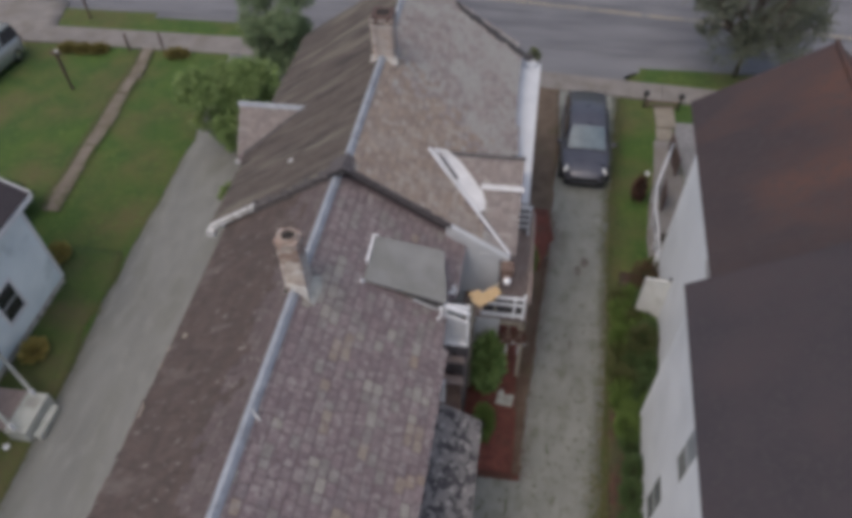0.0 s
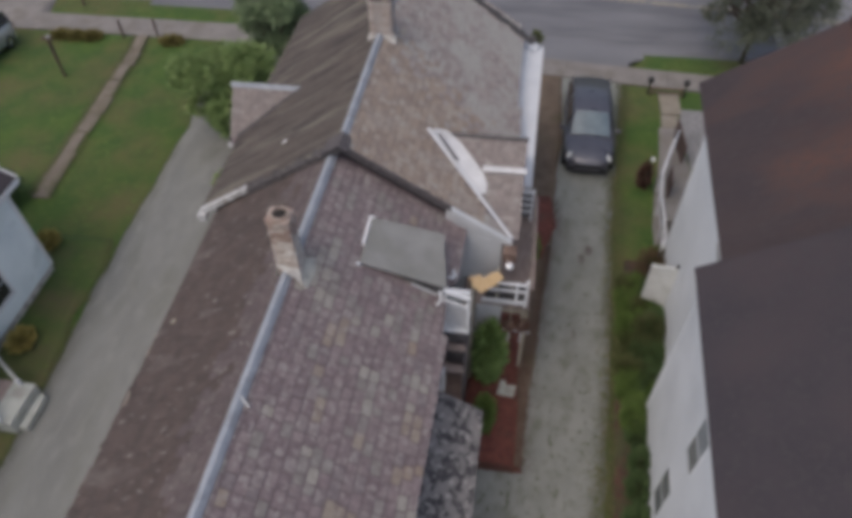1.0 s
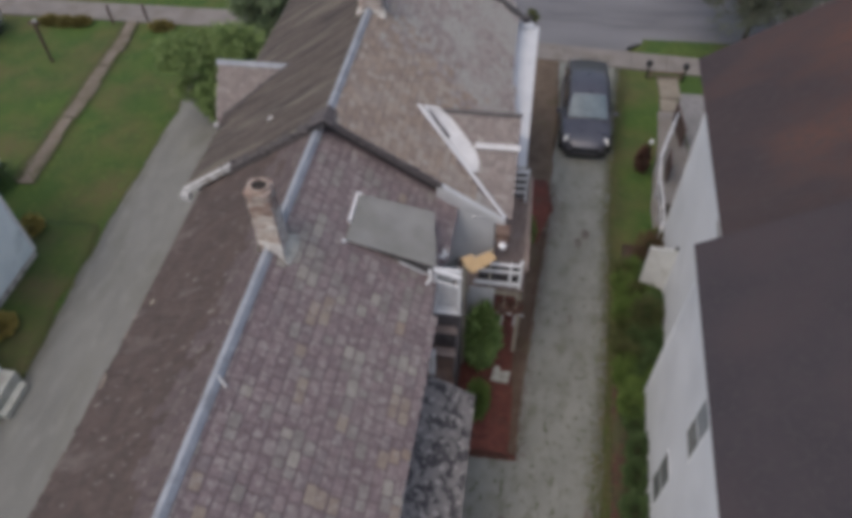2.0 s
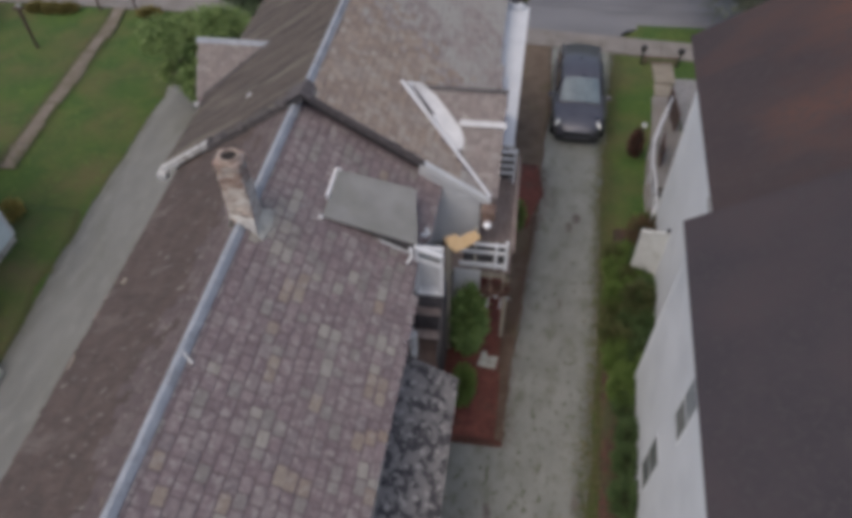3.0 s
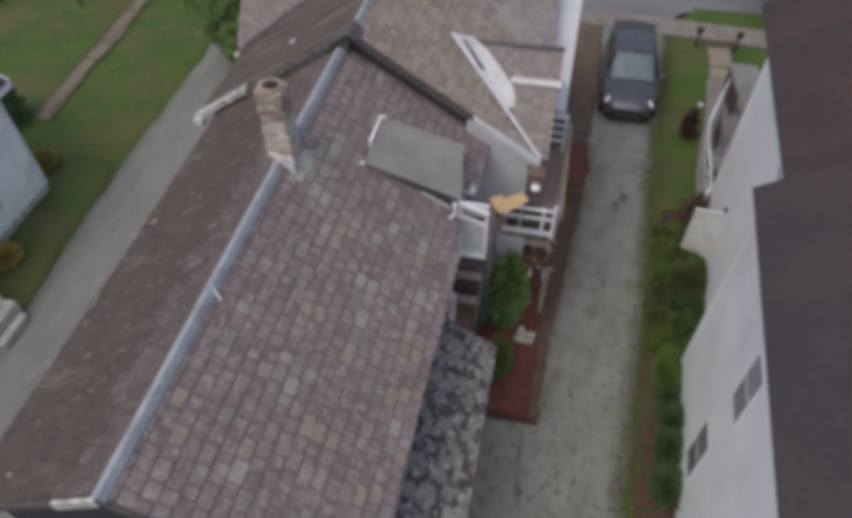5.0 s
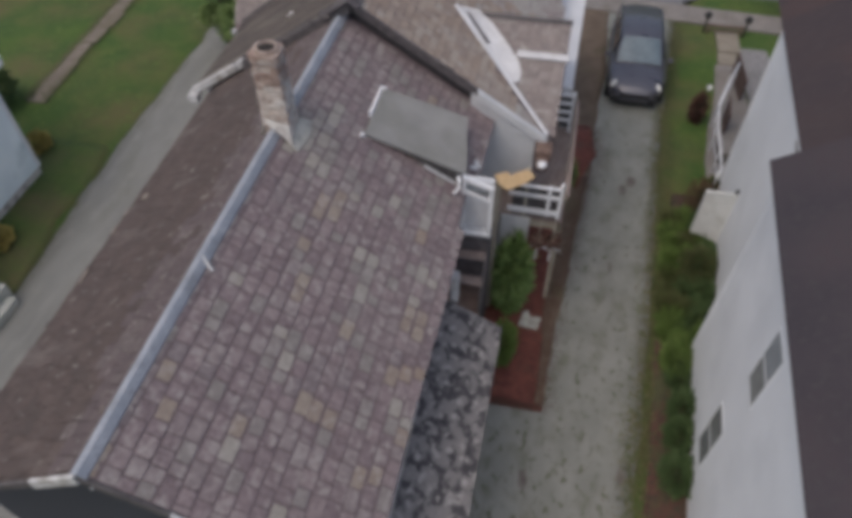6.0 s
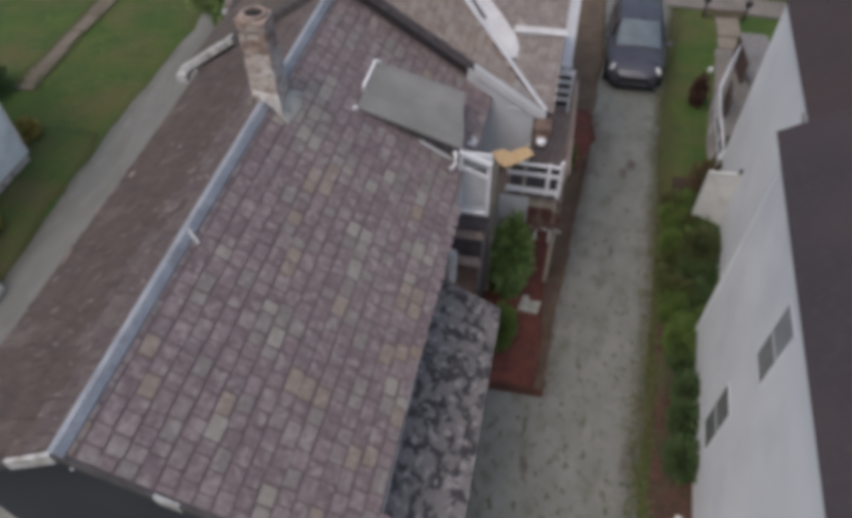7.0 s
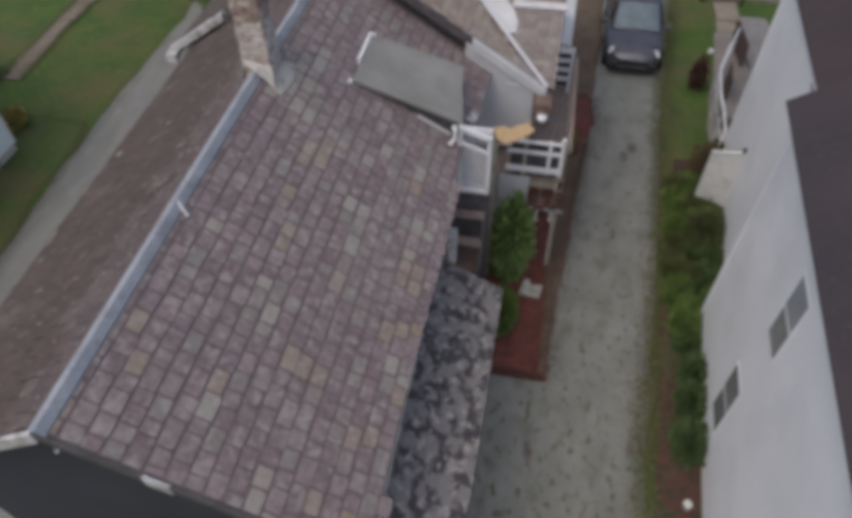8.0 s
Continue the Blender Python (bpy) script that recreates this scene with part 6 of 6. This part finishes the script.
part("slab", Shape().slab([(-0.27, -0.2, 0.05), (0.2, -0.24, 0.05), (0.26, 0.12, 0.06), (-0.02, 0.1, 0.06), (-0.06, 0.26, 0.06), (-0.18, 0.24, 0.05)], 0.06), M_step, sl, bevel=0.01)
for i, (x, y, r) in enumerate(((4.55, 2.35, 0.17), (4.85, 2.35, 0.15))):
    pot = thing("hanging_basket", (x, y, 2.3), "brown woven flower basket hung under the railing", "flower basket", "baskets")
    part("basket", Shape().lathe([(r * 0.4, 0), (r * 0.8, 0.06), (r, 0.2), (r * 0.9, 0.22), (r * 0.7, 0.18)], 12), M_brown, pot, smooth=True)
    part("bracket", Shape().tube([(0, 0.3, 0.55), (0, 0.02, 0.55), (0, 0, 0.2)], 0.01), M_beige, pot)
    for a in (20, 150, 265):
        part("hanger", Shape().tube([(0, 0, -0.02), (0.24 * math.cos(math.radians(a)), 0.24 * math.sin(math.radians(a)) - 0.1, -0.08)], 0.014, 6), M_frame, pot)
    c = Shape()
    leaf_cloud(c, (0, 0, 0.25), (r, r, 0.12), 160, 0.08, random.Random(170 + i))
    tagged(part("flowers", c, M_leaf_red, pot), kind="stuff")
bucket = thing("bucket", (7.90, -2.64, 0.0), "white plastic bucket in the shrub bed", "bucket")
part("tub", Shape().lathe([(0.06, 0.0), (0.075, 0.2), (0.08, 0.21), (0.07, 0.22), (0.06, 0.16)], 14), M_fence, bucket, smooth=True)
part("rim", Shape().lathe([(0.075, 0.195), (0.084, 0.205), (0.075, 0.22)], 14), M_fence, bucket)

# ---- slates: the pieces of the roofs ----
SLATE_L, SLATE_T = 0.22, 0.008


def slate_shape(w, length, cut):
    s = Shape()
    a = [(-w / 2, 0.0), (-w / 2, length - cut[0]), (-w / 2 + cut[0], length), (w / 2 - cut[1], length), (w / 2, length - cut[1]), (w / 2, 0.0)]
    k = len(a)
    s.add([(x, y, SLATE_T) for x, y in a] + [(x, y, 0) for x, y in a], [tuple(reversed(range(k))), tuple(range(k, 2 * k))] + [(i, (i + 1) % k, (i + 1) % k + k, i + k) for i in range(k)])
    return s


def lay(origin, along, down, length, run, expo, width, keep, rng, tilt=1.9, joint=0.013, lift=0.008):
    """Rows of slates from origin; gives (matrix, width) for each that keep() accepts by its middle."""
    o, u, v = Vector(origin), Vector(along).normalized(), Vector(down).normalized()
    n = u.cross(v)
    flip = n.z < 0
    if flip:
        n = -n
    out = []
    rows = int(run / expo + 0.5)
    for r in range(rows):
        x = -0.5 * width * (r % 2) + rng.uniform(-0.03, 0.0)
        while x < length:
            w = width * rng.choice((rng.uniform(0.65, 0.85), rng.uniform(0.9, 1.1), rng.uniform(1.05, 1.35)))
            if x < 0:
                w += x
                x = 0.0
            w = min(w, length - x) if length - x < w else w
            if w < 0.07:
                x += max(w, 0.02)
                continue
            c = o + u * (x + w / 2) + v * (r * expo + 0.014 * noise.noise(Vector((x * 0.6, r * 0.35, 1.7))))
            if r == rows - 1:
                c += v * rng.uniform(-0.03, 0.05)
            mid = c + v * expo / 2
            if keep(mid):
                ax = u if not flip else -u
                m = Matrix((ax, v, n)).transposed().to_4x4()
                m.translation = c + n * (lift + rng.uniform(0, 0.005)) + v * rng.uniform(-0.009, 0.009)
                m = m @ pose(0, 0, 0, tilt + rng.uniform(-0.8, 0.8), rng.uniform(-1.1, 1.1), rng.uniform(-2.6, 2.6))
                out.append((m, w - joint))
            x += w
    return out


def joined_slates(name, parent, items, mat, expo, rng, gap=-0.013, label=""):
    s = Shape()
    for m, w in items:
        cut = (rng.uniform(0.003, 0.03), rng.uniform(0.003, 0.03))
        sh = slate_shape(w, expo + gap + rng.uniform(-0.008, 0.006), cut)
        s.add(sh.v, sh.f, m)
    return tagged(part(name, s, mat, parent, label), kind="stuff")


rs = random.Random(12)
cosr = math.cos(math.atan(RS))
right = lay((rx(EY0), EY0, rz(rx(EY0), EY0) + 0.01), (0.0295, 1, RT), (1, 0, -RS), EY1 - EY0, (ER + 0.24) / cosr, SLATE_L, 0.265,
            lambda p: p.x < (ER if p.y < 1.65 else 3.2) + 0.06 and p.y < EY1 + 0.1 and not (-0.12 < p.x < 0.36 and -0.02 < p.y < 0.44), rs, 0.5, 0.024, -0.008)
right.sort(key=lambda it: it[0].translation.y)
single, rest = right[:300], right[300:]
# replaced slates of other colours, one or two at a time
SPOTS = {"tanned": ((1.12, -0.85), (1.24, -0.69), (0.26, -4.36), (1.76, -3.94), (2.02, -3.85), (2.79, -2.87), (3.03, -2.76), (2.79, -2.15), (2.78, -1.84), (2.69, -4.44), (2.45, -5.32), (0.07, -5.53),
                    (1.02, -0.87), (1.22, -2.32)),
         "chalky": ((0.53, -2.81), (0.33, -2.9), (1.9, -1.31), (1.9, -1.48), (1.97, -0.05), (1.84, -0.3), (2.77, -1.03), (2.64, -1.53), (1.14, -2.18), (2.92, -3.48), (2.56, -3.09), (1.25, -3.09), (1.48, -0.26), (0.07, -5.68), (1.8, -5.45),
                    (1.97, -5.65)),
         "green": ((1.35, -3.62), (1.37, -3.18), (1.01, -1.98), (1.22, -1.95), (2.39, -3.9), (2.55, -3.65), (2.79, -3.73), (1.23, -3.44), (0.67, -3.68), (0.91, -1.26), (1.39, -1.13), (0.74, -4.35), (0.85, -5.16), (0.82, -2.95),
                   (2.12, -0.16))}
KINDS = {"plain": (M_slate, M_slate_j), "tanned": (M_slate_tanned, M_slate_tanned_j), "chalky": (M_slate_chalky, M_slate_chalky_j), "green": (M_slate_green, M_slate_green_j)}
variants = {}
for key, (mat, _) in KINDS.items():
    variants[key] = [slate_shape(0.22, SLATE_L - rs.uniform(0.02, 0.046), (rs.uniform(0.003, 0.03), rs.uniform(0.003, 0.03))).mesh("slate", mat) for k in range(16 if key == "plain" else 4)]


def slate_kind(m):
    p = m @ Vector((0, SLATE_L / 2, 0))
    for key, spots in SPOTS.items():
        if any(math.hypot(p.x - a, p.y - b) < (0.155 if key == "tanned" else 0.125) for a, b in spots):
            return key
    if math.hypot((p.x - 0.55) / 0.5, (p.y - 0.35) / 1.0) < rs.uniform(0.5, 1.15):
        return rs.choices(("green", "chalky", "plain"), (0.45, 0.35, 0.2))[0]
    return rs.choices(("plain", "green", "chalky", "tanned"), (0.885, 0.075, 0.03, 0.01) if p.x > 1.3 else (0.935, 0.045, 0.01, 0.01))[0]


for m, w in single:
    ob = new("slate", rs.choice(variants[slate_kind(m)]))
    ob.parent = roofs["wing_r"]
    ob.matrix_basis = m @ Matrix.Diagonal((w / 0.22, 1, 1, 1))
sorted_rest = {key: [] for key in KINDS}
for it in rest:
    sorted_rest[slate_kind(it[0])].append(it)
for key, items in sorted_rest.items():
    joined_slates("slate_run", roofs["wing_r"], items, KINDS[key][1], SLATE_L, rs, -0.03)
left = lay((rx(EY0), EY0, rz(rx(EY0), EY0) + 0.01), (0.0295, 1, RT), (-1, 0, -RS), EY1 - EY0, (-EL + 0.02) / cosr, SLATE_L, 0.24,
           lambda p: p.y < EY1 + 0.1 and not (-0.12 < p.x < 0.36 and -0.02 < p.y < 0.44), rs, 1.2, 0.012)
upper, lower = [], []
for it in left:
    p = it[0].translation
    (upper if p.x > -0.6 + 0.8 * noise.noise(Vector((p.x * 0.8, p.y * 0.6, 5.2))) + rs.uniform(-0.35, 0.25) else lower).append(it)
joined_slates("slate_run", roofs["wing_l"], upper, M_slate_ridge, SLATE_L, rs, -0.008)
joined_slates("slate_run", roofs["wing_l"], lower, M_slate_moss, SLATE_L, rs, 0.0)
flakes = Shape()
rl = random.Random(31)
for i in range(170):
    x, y = -0.12 - abs(rl.gauss(0, 0.45)), rl.uniform(EY0 + 0.2, 3.0)
    if x < -2.9 or (x > -0.35 and -0.2 < y < 0.6):
        continue
    r = rl.uniform(0.012, 0.035)
    m = pose(x, y, rz(x, y) + 0.028, 0, -math.degrees(math.atan(RS)), rl.uniform(0, 180))
    flakes.slab([tuple(m @ Vector((r * math.cos(a) * rl.uniform(0.6, 1.8), r * math.sin(a) * rl.uniform(0.6, 1.2), 0.0))) for a in (0, 1.2, 2.4, 3.6, 4.9)], 0.008)
tagged(part("lichen", flakes, M_concrete, roofs["wing_l"], "pale lichen flakes near the ridge"), kind="stuff")
VALLEY = (3.42 - 5.5) / (MR_ - 2.04)
right = lay((MX, MY0, MZ + 0.01), (0, 1, 0), (1, 0, -MS), MY1 - MY0, (MR_ - MX + 0.02) / cosr, 0.17, 0.22,
            lambda p: p.y < MY1 + 0.02 and p.x < eave(p.y) + 0.03 and not (p.x > 2.2 and p.y > 5.5 + VALLEY * (p.x - 2.04) and p.y < 5.7 + 1.0 * (p.x - 2.2) * 0.65), rs, 1.1, 0.01)
tan_part, pink_part = [], []
for it in right:
    p = it[0].translation
    (tan_part if p.y + 0.5 * (p.x - MX) + rs.uniform(-1.2, 1.2) < 8.2 and p.x < 3.6 else pink_part).append(it)
joined_slates("slate_run", roofs["main_r"], tan_part, M_slate_tan, 0.17, rs, -0.009)
joined_slates("slate_run", roofs["main_r"], pink_part, M_slate_pink, 0.17, rs, -0.008)
left = lay((MX, MY0, MZ + 0.01), (0, 1, 0), (-1, 0, -MS), MY1 - MY0, (MX - ML_ + 0.02) / cosr, 0.17, 0.22,
           lambda p: p.y < MY1 + 0.02 and not (p.x < lx0 and abs(p.y - LY) < (lx0 - p.x) * MS / LS), rs, 0.6, 0.006)
joined_slates("slate_run", roofs["main_l"], left, M_slate_streak, 0.17, rs, 0.02)
near = lay((2.0, DY, DZ + 0.01), (1, 0, 0), (0, -1, -DN), DX - 2.0, (DY - 3.42) * math.sqrt(1 + DN * DN), 0.17, 0.22,
           lambda p: p.x < DX + 0.05 and p.y > 5.5 + VALLEY * (p.x - 2.04) + 0.05, rs, 1.2, 0.007)
joined_slates("slate_run", roofs["dormer_n"], near, M_slate_dormer, 0.17, rs, 0.004)
for sg in (-1, 1):
    it = lay((LX - 0.02, LY, LZ + 0.01), (1, 0, 0), (0, sg, -LS), lx0 - LX, 1.1 * math.sqrt(1 + LS * LS), 0.17, 0.22,
             lambda p: p.z > mz(p.x) + 0.02, rs)
    joined_slates("slate_run", roofs["ldormer" + str(sg)], it, M_slate_dormer, 0.17, rs, 0.004)
